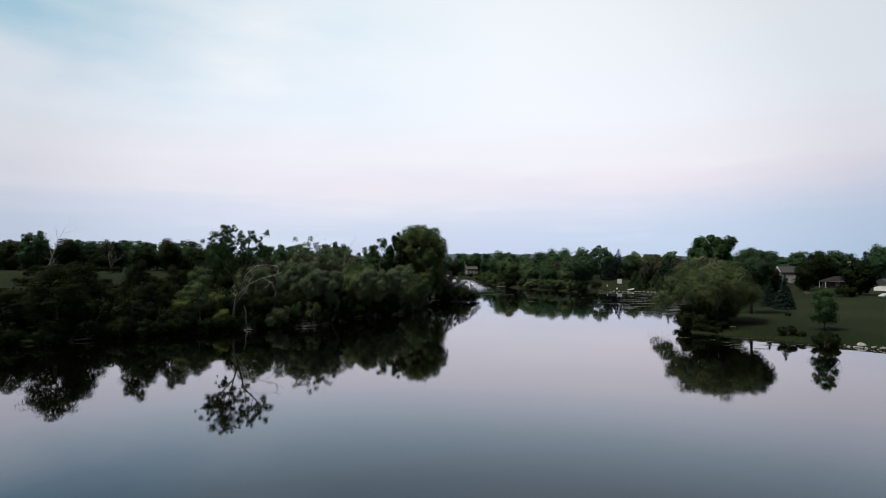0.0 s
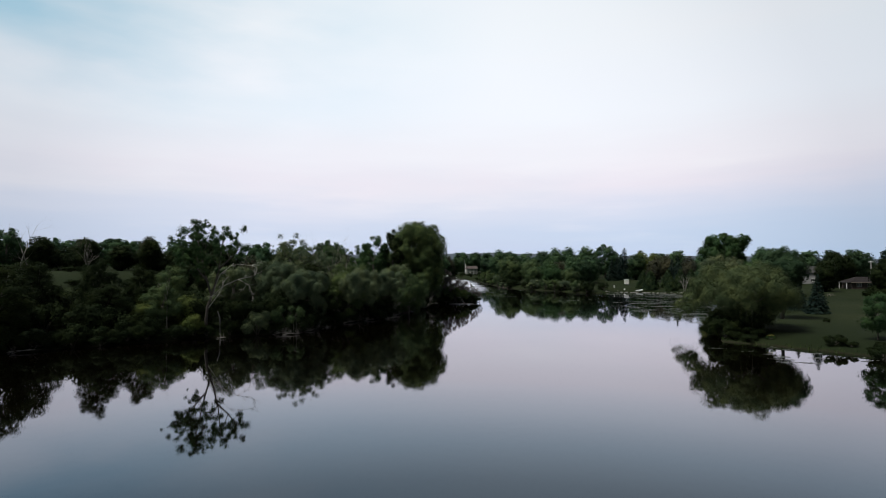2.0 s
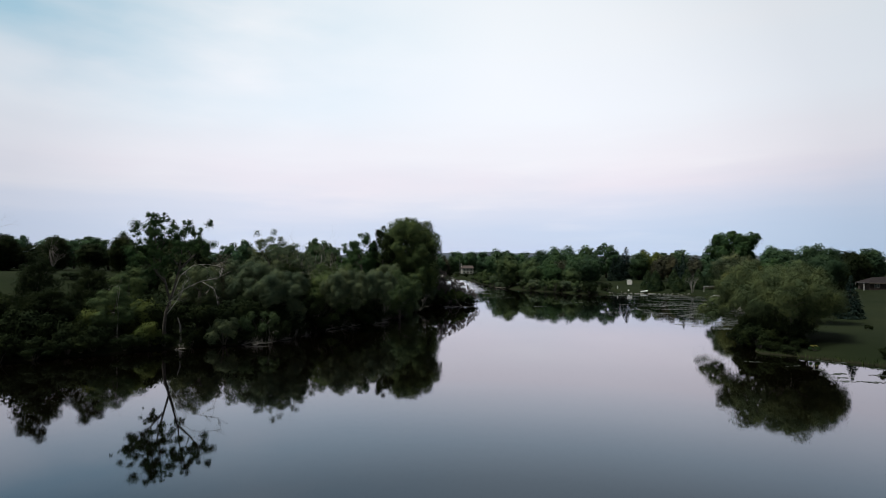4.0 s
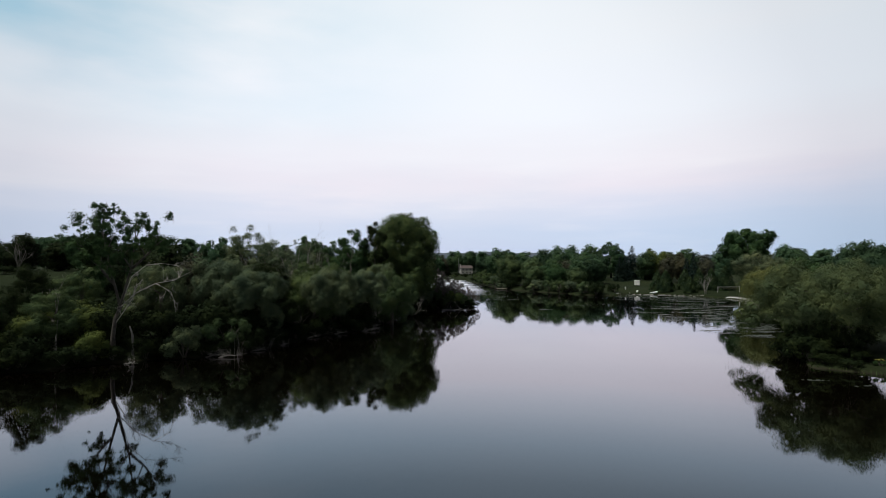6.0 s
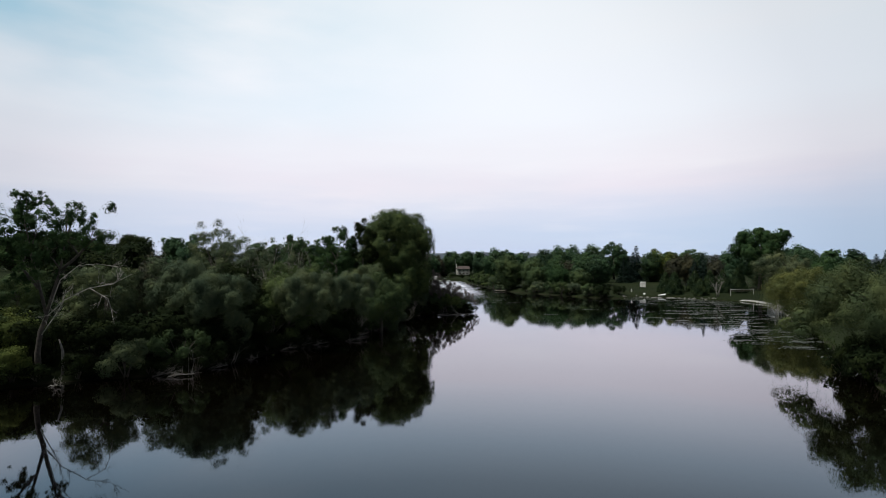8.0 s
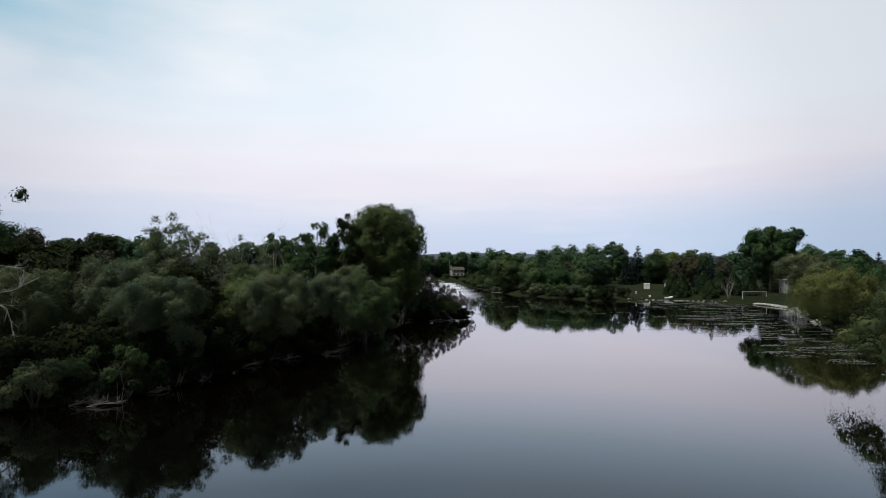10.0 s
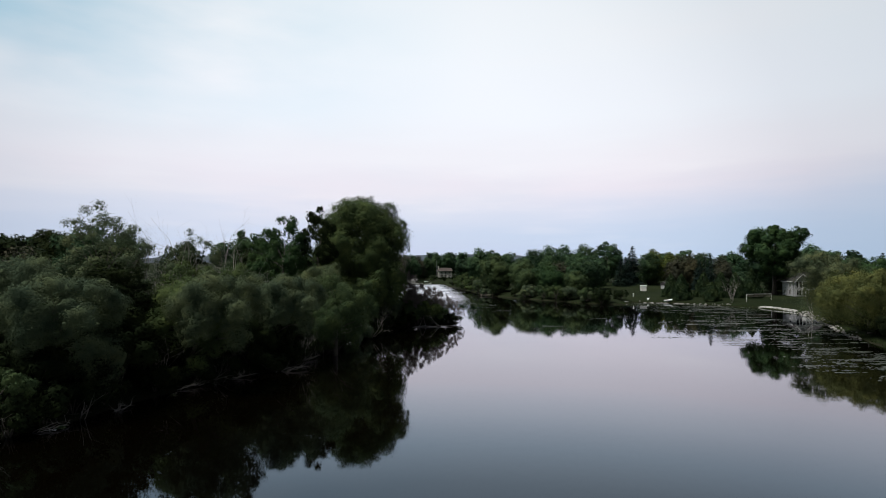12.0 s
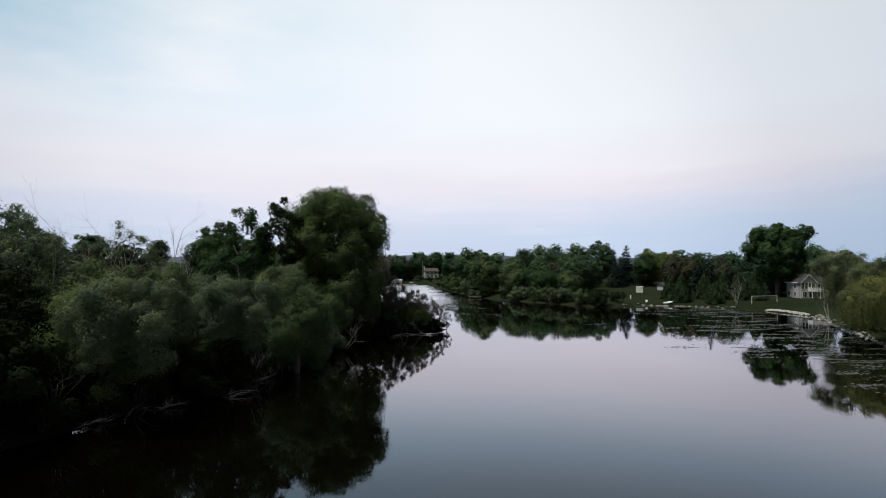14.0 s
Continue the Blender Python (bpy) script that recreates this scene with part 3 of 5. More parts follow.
# ---------------------------------------------------------------- the wooded bank
BANK = "bushes along the wooded bank"
s1 = Kind(shrub("willow_bush", 11, 5.2, 3.0, LEAF_GREY, "grey-green willow bush overhanging the dark water", 6500, 0.11), BANK)
s2 = Kind(shrub("willow_bush", 12, 5.6, 3.3, LEAF_WILLOW, "dull green willow bush at the water's edge", 6500, 0.11, n=10, lobe=1.1), BANK)
# bank bush whose leaf colour carries the shade of the undergrowth
s3 = Kind(shrub("bank_bush", 13, 4.4, 3.0, LEAF_SHADED, "leafy bush on the river bank, darkened for shade", 1300, 0.21, 8, lobe=1.4), BANK)
s4 = Kind(shrub("yellow_bush", 14, 4.8, 2.6, LEAF_YELLOW, "yellow-green leafy bush on the river bank", 5500, 0.115, n=8), BANK)
s5 = Kind(shrub("willow_bush", 16, 7.6, 3.2, LEAF_GREY, "tall grey-green willow bush standing over the water", 15000, 0.10, 12, 0.5, 0.3, 1.4), BANK)
w1 = Kind(broad_tree("willow_tree", 21, 13, 5.6, LEAF_GREY, "rounded grey-green willow tree with billowing crown", 45000, 0.095, 34, 1.55, 0.05, 0.4, 0.48, 0.3, "willow tree", core=15, buds=4, near=0.55, far=1.14, fine=0.5, wild=1.0), "willows of the wooded bank")
w2 = Kind(broad_tree("willow_tree", 22, 13, 6.0, LEAF_WILLOW, "broad dull green willow tree in several billows", 45000, 0.095, 32, 1.65, 0.05, 0.4, 0.48, 0.3, "willow tree", core=15, buds=4, near=0.55, far=1.14, fine=0.5, wild=1.0), "willows of the wooded bank")
w3 = Kind(broad_tree("willow_tree", 23, 13, 6.0, LEAF_GREY, "overhanging grey-green willow tree leaning out above the water", 50000, 0.092, 36, 1.5, 0.30, 0.26, 0.48, 0.3, "willow tree", (4.6, -3.6), core=15, buds=4, near=0.55, far=1.14, fine=0.5, wild=1.0), "willows of the wooded bank")
v1 = Kind(broad_tree("willow_tree", 24, 13, 5.6, LEAF_WILLOW, "rounded dull green willow tree", 7000, 0.3, 16, 2.4, 0.0, 0.4, 0.5, 0.3, "willow tree", near=0.8, far=1.05, soft=0.35), "willows along the river")
v2 = Kind(broad_tree("willow_tree", 24, 13, 5.6, LEAF_GREEN, "rounded dark green willow tree", 7000, 0.3, 16, 2.4, 0.0, 0.4, 0.5, 0.3, "willow tree", near=0.8, far=1.05, soft=0.35), "willows along the river")
# the willows' shade is put into the leaf colour of this bush
s6 = Kind(shrub("bank_bush", 17, 8.0, 3.6, LEAF_SHADED, "tall bush under the willows, darkened for their shade", 7500, 0.165, 12, 0.5, 0.3, 1.5), BANK)
b1 = Kind(broad_tree("broadleaf_tree", 31, 17, 5.6, LEAF_FAR, "dark green broadleaf tree with rounded crown", 2900, 0.38, 26, 2.4, -0.10, core=14, near=0.84, far=1.03, soft=0.55), "woodland trees")
b2 = Kind(broad_tree("broadleaf_tree", 32, 17, 5.0, LEAF_FAR_DARK, "dark leafy tree with lumpy crown", 2900, 0.38, 24, 2.4, -0.10, core=14, near=0.84, far=1.03, soft=0.55), "woodland trees")
b3 = Kind(broad_tree("broadleaf_tree", 33, 17, 6.2, LEAF_FAR, "spreading green tree with open crown", leaves=4600, size=0.36, n=24, lobe=1.9, low=0.05, loose=0.4), "woodland trees")
b4 = Kind(broad_tree("broadleaf_tree", 34, 17, 5.4, LEAF_YELLOW, "yellowish green tree with soft crown", 2900, 0.38, 24, 2.4, -0.06, core=14, near=0.84, far=1.03, soft=0.55), "woodland trees")
# two trees with the wood's shade put into their leaf colour
b6 = Kind(broad_tree("broadleaf_tree", 32, 17, 5.0, LEAF_SHADED, "leafy tree with lumpy crown, shade put into its leaf colour", 2900, 0.38, 24, 2.4, -0.10, core=14, near=0.84, far=1.03, soft=0.55), "woodland trees")
b7 = Kind(broad_tree("broadleaf_tree", 29, 17, 5.2, LEAF_SHADED, "leafy tree crowding the river bank, shade put into its leaf colour", 17000, 0.15, 30, 1.9, -0.10, core=14, near=0.7, far=1.08, fine=0.6, wild=1.0), "woodland trees")
b5 = Kind(broad_tree("broadleaf_tree", 35, 17, 5.2, LEAF_RED, "reddish brown leafy tree", 2900, 0.38, 24, 2.4, -0.08, loose=0.35, soft=0.5), "woodland trees")
o1 = Kind(broad_tree("airy_tree", 36, 20, 5.0, LEAF_GREEN, "tall airy tree with sky showing between its clumps", 12000, 0.18, 30, 1.25, 0.2, 0.3, 0.6, 0.45, core=5), "woodland trees")
o2 = Kind(broad_tree("airy_tree", 37, 20, 4.2, LEAF_SHADED, "slender tall tree with loose dark clumps", 9000, 0.18, 24, 1.1, 0.25, 0.28, 0.6, 0.45, core=5), "woodland trees")
o3 = Kind(broad_tree("airy_tree", 40, 20, 6.0, LEAF_GREY, "tall airy grey-green tree with fine loose leaves", 13000, 0.115, 48, 0.85, 0.0, 0.22, 0.5, 0.7, core=1), "woodland trees")
n1 = Kind(bare_tree("bare_tree", 41, 12, "leafless pale grey tree among the bushes", DEADWOOD, 4, 0.2, 1), "bare trees")
n2 = Kind(bare_tree("bare_tree", 42, 13, "leafless twiggy tree with several pale stems", DEADWOOD, 3, 0.10, 3), "bare trees")

# the great domed tree near the point, with a slim neighbour
rs = np.random.RandomState(51)
lobes = crown_lobes(rs, (0, 0, 17.0), (10.2, 10.2, 10.5), 46, 3.2, -0.75, 4, 0.86, 1.04)
low = crown_lobes(rs, (1.5, -1.5, 8.0), (9.4, 9.4, 7.5), 24, 2.8, -0.8, 4, 0.8, 1.04)
lobes = np.vstack([lobes, low])
dome = thing("domed_tree", pose(-8.2, 189, high(-8.2, 189) - 0.2), "huge dark green dome-shaped tree on the river bank", "tree")
part("trunk", limbs(rs, lobes, (0, 0), 12, 0.8, 16).mesh("trunk", BARK, True), dome)
part("crown", leaf_mesh("crown", foliage(rs, lobes, 120000, 0.16, 0.5, 0.3, loose=0.22, fine=0.5), LEAF_OLIVE), dome)

# the half-dead tree: bleached limbs below, a few leafy clumps on top
rs = np.random.RandomState(61)
g = Geo()
dead = thing("half_dead_tree", pose(-44.9, 115, high(-44.9, 115) - 0.2), "half-dead tree with bleached limbs and leafy top", "tree")
fork = Vector((0.8, 0, 7.2))
g.tube([(0, 0, -0.5), (-0.2, 0, 3), (0.1, 0, 5.5), fork], [0.40, 0.30, 0.26, 0.22], 8)
tops = []


def twigs(p, d, length, r, depth):
    """Living boughs that fork upwards."""
    q, pts, rad, way = p, [p], [r], d.normalized()
    for k in range(3):
        way = (way + Vector(rs.normal(size=3)) * 0.16 + Vector((0, 0, 0.05))).normalized()
        q = q + way * length / 3
        pts.append(q)
        rad.append(r * (1 - 0.2 * (k + 1)))
    g.tube(pts, rad, 5)
    if depth == 0:
        return
    for j in range(3 if depth > 1 else 2):
        twigs(pts[3 - (j == 2)], (way + Vector(rs.normal(size=3)) * 0.5 + Vector((0, 0, 0.1))), length * rs.uniform(0.62, 0.85), r * 0.6, depth - 1)


CLUMPS = ((-1.6, 21.3, 1.1), (-2.4, 20.0, 1.3), (-3.9, 18.6, 1.4), (-6.1, 16.2, 0.9), (2.8, 19.2, 1.8), (0.5, 17.0, 1.9), (-0.8, 18.5, 1.3), (5.0, 18.4, 0.8),
          (6.7, 16.6, 1.4), (4.1, 16.4, 0.9), (-2.6, 16.0, 1.7), (-4.6, 15.0, 1.2), (1.6, 14.6, 1.2), (-1.2, 13.2, 1.2), (2.6, 12.2, 0.8), (-3.0, 11.6, 1.0))
leaders = [[fork, Vector((-0.4, 0.3, 11.0)), Vector((-1.0, -0.2, 14.5)), Vector((-1.9, 0.2, 17.5)), Vector((-1.8, 0.0, 21.0))],
           [Vector((0.2, 0, 5.6)), Vector((1.6, -0.4, 9.5)), Vector((2.2, 0.2, 13.0)), Vector((2.4, 0.6, 16.5)), Vector((2.9, 0.2, 19.4))],
           [Vector((2.2, 0.2, 12.6)), Vector((4.0, 0.5, 14.4)), Vector((5.6, 0.2, 16.0)), Vector((7.4, 0.4, 17.4))],
           [Vector((-0.4, 0.3, 10.5)), Vector((-2.4, 0.4, 12.8)), Vector((-4.4, 0.1, 14.6)), Vector((-6.2, 0.2, 16.3))]]
for way_ in leaders:
    g.tube(way_, [0.20 - 0.16 * k / (len(way_) - 1) for k in range(len(way_))], 6)
nodes_ = [p.lerp(q, f) for w_ in leaders for p, q in zip(w_[:-1], w_[1:]) for f in (0.0, 0.5)]
for cx0, cz0, cr in CLUMPS:
    e = Vector((0.88 * cx0, rs.uniform(-1.6, 1.6), cz0))
    low_ = min(nodes_, key=lambda p: (p - e + Vector((0, 0, 2.2))).length)
    bend = low_.lerp(e, 0.5) + Vector((rs.uniform(-0.4, 0.4), 0.2, rs.uniform(-0.2, 0.5)))
    g.tube([low_, bend, bend.lerp(e, 0.6), e], [0.10, 0.075, 0.05, 0.025], 5)
    for j in range(4):
        twigs(bend.lerp(e, rs.uniform(0.35, 0.9)), Vector((rs.normal(), rs.normal(), 0.5 + rs.rand())), 0.75 * cr, 0.045, 1)
    tops += [(e.x + 0.8 * cr * rs.normal(), e.y + 0.8 * cr * rs.normal(), e.z + 0.5 * cr * rs.normal(), cr * rs.uniform(0.16, 0.42)) for j in range(15)]
part("trunk", g.mesh("trunk", BARK, True), dead)
g = Geo()
for pts in ([fork, (3.2, -0.5, 9.2), (6.2, -0.8, 10.6), (8.6, -0.6, 11.0), (10.8, -0.3, 12.2)], [(0.2, 0, 5.0), (2.2, -0.6, 7.4), (3.2, -0.8, 9.0), (3.6, -0.9, 10.6)],
            [fork, (2.6, -0.5, 11.5), (4.8, -0.6, 13.2), (7.0, -0.6, 13.4), (9.4, -0.4, 13.0)], [(6.2, -0.8, 10.6), (8.4, -0.9, 9.4), (9.0, -0.9, 7.6)]):
    n = len(pts)
    g.tube(pts, [0.07 * (1 - 0.75 * k / (n - 1)) for k in range(n)], 5)
    for k in range(1, n):
        for j in range(3):
            d = (Vector(pts[k]) - Vector(pts[k - 1])).normalized() + Vector(rs.normal(size=3)) * 0.7
            bare_branches(g, rs, Vector(pts[k - 1]).lerp(Vector(pts[k]), rs.rand()), d, rs.uniform(0.8, 1.9), 0.028, 2, 0.35, 0.7, 4)
part("dead_limb", g.mesh("dead_limb", BLEACHED, True), dead, "bleached bare limbs")
part("crown", leaf_mesh("crown", foliage(rs, np.array(tops), 30000, 0.12, 0.6, 0.2, 1.0, 0.9, 1), LEAF_GREEN), dead)

# broken white stump beside it
g = Geo().tube([(0, 0, -0.5), (0, 0, 1.6), (-0.1, 0, 3.0), (-0.55, 0.05, 4.3)], [0.2, 0.17, 0.14, 0.07], 8)
stump = thing("broken_stump", pose(-42.8, 116, high(-42.8, 116) - 0.1), "bleached broken tree stump standing in the bushes", "stump")
part("stem", g.mesh("stem", DEADWOOD, True), stump)

for k, x, y, s, sz in ((b7, -30.5, 138, 1.15, 0.78), (w2, -23.5, 141, 1.1, 1.0), (w3, -23.2, 139.8, 0.95, 0.98), (w2, -9.0, 157.5, 0.95, 1.02), (w3, -33.5, 130.5, 0.95, 0.90),
                       (w1, -37, 133, 1.05, 1.1), (w3, -18.0, 151.0, 0.92, 0.90), (w1, -13, 168, 1.0, 1.08), (w1, -45, 128, 1.0, 1.0), (w2, -53.5, 115.0, 0.8, 0.66),
                       (b7, -61.5, 110.5, 0.8, 0.55), (b7, -80, 98, 0.9, 0.5), (b7, -71.5, 98.5, 1.2, 0.84), (b7, -65, 113, 0.65, 0.84), (b7, -59, 118, 0.65, 0.76), (b7, -75.5, 112, 0.9, 0.8), (w2, -7.8, 177, 0.75, 0.8), (w1, -24, 159, 0.95, 0.9)):
    k.put(x, y, s, 0 if k is w3 else None, sz)
for k, x, y, s, sz in ((w2, -21.0, 148.5, 0.8, 0.95), (s5, -28.2, 130.6, 0.9, 0.9), (s1, -36, 117.0, 0.95, 0.95), (s4, -46.5, 113.0, 0.85, 0.85), (s2, -31.2, 120.6, 1.0, 1.0), (s3, -29, 123, 1.0, 0.9), (s3, -22, 141, 0.9, 0.9),
                       (s2, -9.5, 160, 0.9, 0.9), (s1, -8.6, 167, 0.9, 0.9), (s1, -7.2, 173, 0.9, 0.85), (s3, -5.6, 179, 0.85, 0.85), (s3, -4.0, 186, 0.9, 0.9), (s3, -1.0, 192.5, 0.8, 0.8),
                       (s3, 1.5, 194.2, 1.0, 0.95), (s2, 4.6, 195.4, 1.0, 0.95), (s1, 7.4, 196.4, 0.85, 0.75), (s3, 10.4, 197.4, 0.75, 0.6), (s3, 12.2, 198.2, 0.6, 0.36), (s2, 4.4, 196.0, 1.2, 1.1), (s2, 1.0, 193.6, 1.0, 1.1), (s2, 7.0, 196.8, 1.0, 0.85), (s1, -2.5, 190.5, 1.0, 1.2), (s3, 8.2, 196.2, 0.8, 0.7), (s2, 3.2, 193.6, 0.8, 0.9), (s2, 6.2, 195.0, 0.8, 0.8), (s3, -1.0, 197.0, 1.2, 1.2), (s1, 5.5, 199.0, 0.9, 0.9), (s3, -52.5, 108.3, 0.8, 0.7), (s3, -55.2, 106.6, 0.8, 0.7), (s3, -58.5, 104.3, 0.8, 0.7), (s3, -48.8, 110.4, 0.7, 0.6), (s3, -62.5, 101.6, 0.8, 0.7), (s3, -53, 110, 0.9, 0.9), (s3, -57, 108, 1.1, 1.1), (s3, -62, 104, 0.85, 0.8), (s1, -67, 100.0, 0.7, 0.6),
                       (s3, -72, 98, 0.9, 0.8), (s3, -78, 94, 0.9, 0.8), (s3, -84, 88, 1.0, 0.9), (s4, -56, 113, 1.1, 1.1), (s3, -65, 108, 1.2, 1.1), (s3, -76, 103, 1.1, 1.1), (s3, -84, 100, 1.1, 1.0), (s3, -92, 82, 1.1, 1.0),
                       (s4, -50, 118, 1.35, 1.3), (s3, -40, 122, 1.2, 1.2), (s3, -34, 127, 1.2, 1.2), (s6, -34, 131, 1.2, 1.1), (s6, -29.5, 138, 1.2, 1.1), (s6, -25.5, 144, 1.2, 1.1), (s6, -21.5, 151, 1.2, 1.1), (s6, -16.5, 157, 1.2, 1.1), (s6, -13, 164, 1.1, 1.0), (s6, -27.5, 133, 1.1, 1.0), (s6, -23.5, 141, 1.0, 0.9), (s6, -18.5, 147, 1.0, 0.9), (s6, -31, 126, 0.9, 0.7), (s6, -30.5, 167, 1.2, 1.0), (s6, -37, 181, 1.3, 1.1), (s6, -20.5, 150, 1.0, 0.9), (s3, -95, 92, 1.2, 1.0), (s3, -77.8, 92.4, 0.7, 0.55), (s3, -75.2, 93.4, 0.7, 0.55), (s3, -80.5, 89.6, 0.8, 0.6), (s3, -84, 86.4, 0.8, 0.6), (s3, -105, 70, 1.2, 1.1), (s3, -97, 104, 1.3, 1.0)):
    k.put(x, y, s, None, sz)
for k, x, y, s, sz in ((o1, -20.5, 172.5, 1.0, 1.04), (o3, -31.5, 141.5, 1.0, 0.92), (o3, -36.5, 146, 1.05, 1.0), (o3, -40.5, 153, 1.0, 1.0), (o3, -29.5, 157, 0.85, 0.87), (s6, -34, 148, 1.2, 1.1), (s6, -38, 152, 1.2, 1.1), (o2, -15.0, 176, 0.95, 1.14), (b3, -46, 235, 1.1, 1.25), (o1, -26, 181, 0.9, 0.9), (b6, -100, 196, 0.9, 0.75), (b6, -114, 202, 1.0, 0.6),
                       (b6, -86, 200, 1.0, 0.72), (b6, -62, 165, 1.0, 1.0), (b3, -54, 172, 1.0, 1.05), (b6, -46, 165, 1.0, 0.95), (b6, -39, 176, 1.0, 0.95), (b6, -33, 196, 1.0, 0.95),
                       (b6, -130, 209, 1.0, 0.76), (b6, -144, 204, 1.0, 0.82), (b3, -158, 206, 1.0, 0.95), (b6, -175, 216, 1.1, 0.75), (b6, -192, 228, 1.2, 0.8), (b6, -210, 240, 1.2, 0.85), (b3, -122, 216, 1.0, 0.74), (b6, -107, 208, 1.0, 0.62),
                       (b5, -50, 150, 0.8, 0.8), (b6, -58, 148, 0.9, 0.85), (b6, -68, 152, 0.8, 0.7), (w2, -62, 134, 0.9, 0.85), (b6, -76, 186, 0.9, 0.75), (b2, -20, 205, 1.0, 1.0), (b1, -28, 215, 1.1, 1.05)):
    k.put(x, y, s, None, sz)
for k, x, y, s in ((n1, -148, 199, 1.6), (n1, -145.5, 200.5, 1.3), (n2, -126, 202, 1.0), (n1, -34.9, 178, 1.7), (n2, -30, 172, 1.2), (n2, -61.4, 200, 1.1), (n1, -51.0, 112.0, 0.9), (n2, -25, 160, 1.3),
                   (n2, -12, 158, 0.95), (n1, -17, 176, 1.3), (n2, -40, 168, 1.25), (n1, -32.5, 167, 1.55), (n1, -28.0, 168.5, 1.4), (n2, -35.5, 166, 1.5), (n1, -22.5, 160, 1.15), (n1, -33, 151, 1.5), (n2, -27.5, 152, 1.35)):
    k.put(x, y, s)


# second rank of the wood behind the meadow, uneven in height and kind
rs = np.random.RandomState(63)
for i in range(19):
    x = -226 + 8.4 * i + rs.uniform(-2.5, 2.5)
    (b3, b1, b6, b2, b3, b5)[rs.randint(6)].put(x, 222 + rs.uniform(-6, 16) - 0.08 * x * (x < -150), rs.uniform(0.75, 1.0), None, rs.uniform(0.62, 0.84))

# undergrowth that closes the wooded bank down to the water
rs = np.random.RandomState(62)
run = NEAR_BANK[2:14]
for (ax, ay), (bx, by) in zip(run[:-1], run[1:]):
    d = Vector((bx - ax, by - ay, 0))
    inland = Vector((-d.y, d.x, 0)).normalized()
    n = max(1, round(d.length / 3.4))
    for k in range(n):
        p = Vector((ax, ay, 0)) + d * (k + rs.rand()) / n
        q = p + inland * rs.uniform(-0.2, 1.2)
        s3.put(q.x, q.y, rs.uniform(0.55, 0.85), None, rs.uniform(0.45, 0.75))
        if k % 2 == 0:
            q = p + inland * rs.uniform(5, 9)
            s3.put(q.x, q.y, rs.uniform(1.1, 1.5))

# scrub between the bank and the meadow
for k, x, y, s in ((s3, -58, 122, 1.5), (s3, -63, 119, 1.4), (s4, -60, 126, 1.3), (s3, -67, 122, 1.6), (s3, -71, 113, 1.5), (s4, -70, 119, 1.2), (s3, -75, 110, 1.6), (s3, -76, 119, 1.6),
                   (s3, -81, 108, 1.5), (s3, -82, 116, 1.7), (s3, -86, 104, 1.5), (s3, -88, 112, 1.7), (s3, -92, 106, 1.5), (s3, -94, 118, 1.6), (s3, -99, 110, 1.6), (s3, -90, 122, 1.5), (s3, -104, 104, 1.6),
                   (s3, -66, 130, 1.5), (s3, -74, 128, 1.5), (s3, -82, 128, 1.4), (s4, -57, 117, 1.2), (s3, -104, 118, 1.6), (s3, -110, 110, 1.6), (s3, -58, 134, 1.5), (s3, -50, 124, 1.5), (s3, -54, 130, 1.5)):
    k.put(x, y, s)
for x, y, s, sz in ((-93, 203, 1.2, 0.66), (-137, 212, 1.3, 0.6), (-151, 214, 1.3, 0.66), (-166, 216, 1.3, 0.7), (-184, 226, 1.4, 0.72), (-201, 236, 1.4, 0.76), (-80, 196, 1.1, 0.7), (-70, 184, 1.0, 0.75), (-110, 214, 1.3, 0.56)):
    b6.put(x, y, s, None, sz)
    s3.put(x + 5, y - 6, 1.6)
    s3.put(x - 2, y - 5, 1.4)

for x, y, s in ((-92, 150, 0.9), (-99, 156, 0.7), (-106, 148, 1.0), (-113, 160, 0.8), (-120, 152, 0.9), (-128, 165, 0.7), (-97, 168, 0.8), (-108, 174, 0.9), (-118, 182, 0.8), (-88, 162, 1.0),
                (-134, 178, 1.0), (-142, 186, 0.9), (-102, 140, 0.9), (-112, 136, 1.0), (-124, 140, 0.8)):
    s3.put(x, y, s, None, 0.6 * s)

# bushes that close the far bank
run = FAR_BANK[1:7]
for (ax, ay), (bx, by) in zip(run[:-1], run[1:]):
    d = Vector((bx - ax, by - ay, 0))
    inland = Vector((-d.y, d.x, 0)).normalized()
    n = max(1, round(d.length / 8))
    for k in range(n):
        q = Vector((ax, ay, 0)) + d * (k + rs.rand()) / n + inland * rs.uniform(0.3, 2.0)
        if ay < 392:
            (s3, s1, s2)[rs.randint(3)].put(q.x, q.y, rs.uniform(0.6, 1.1), None, rs.uniform(0.5, 1.1))

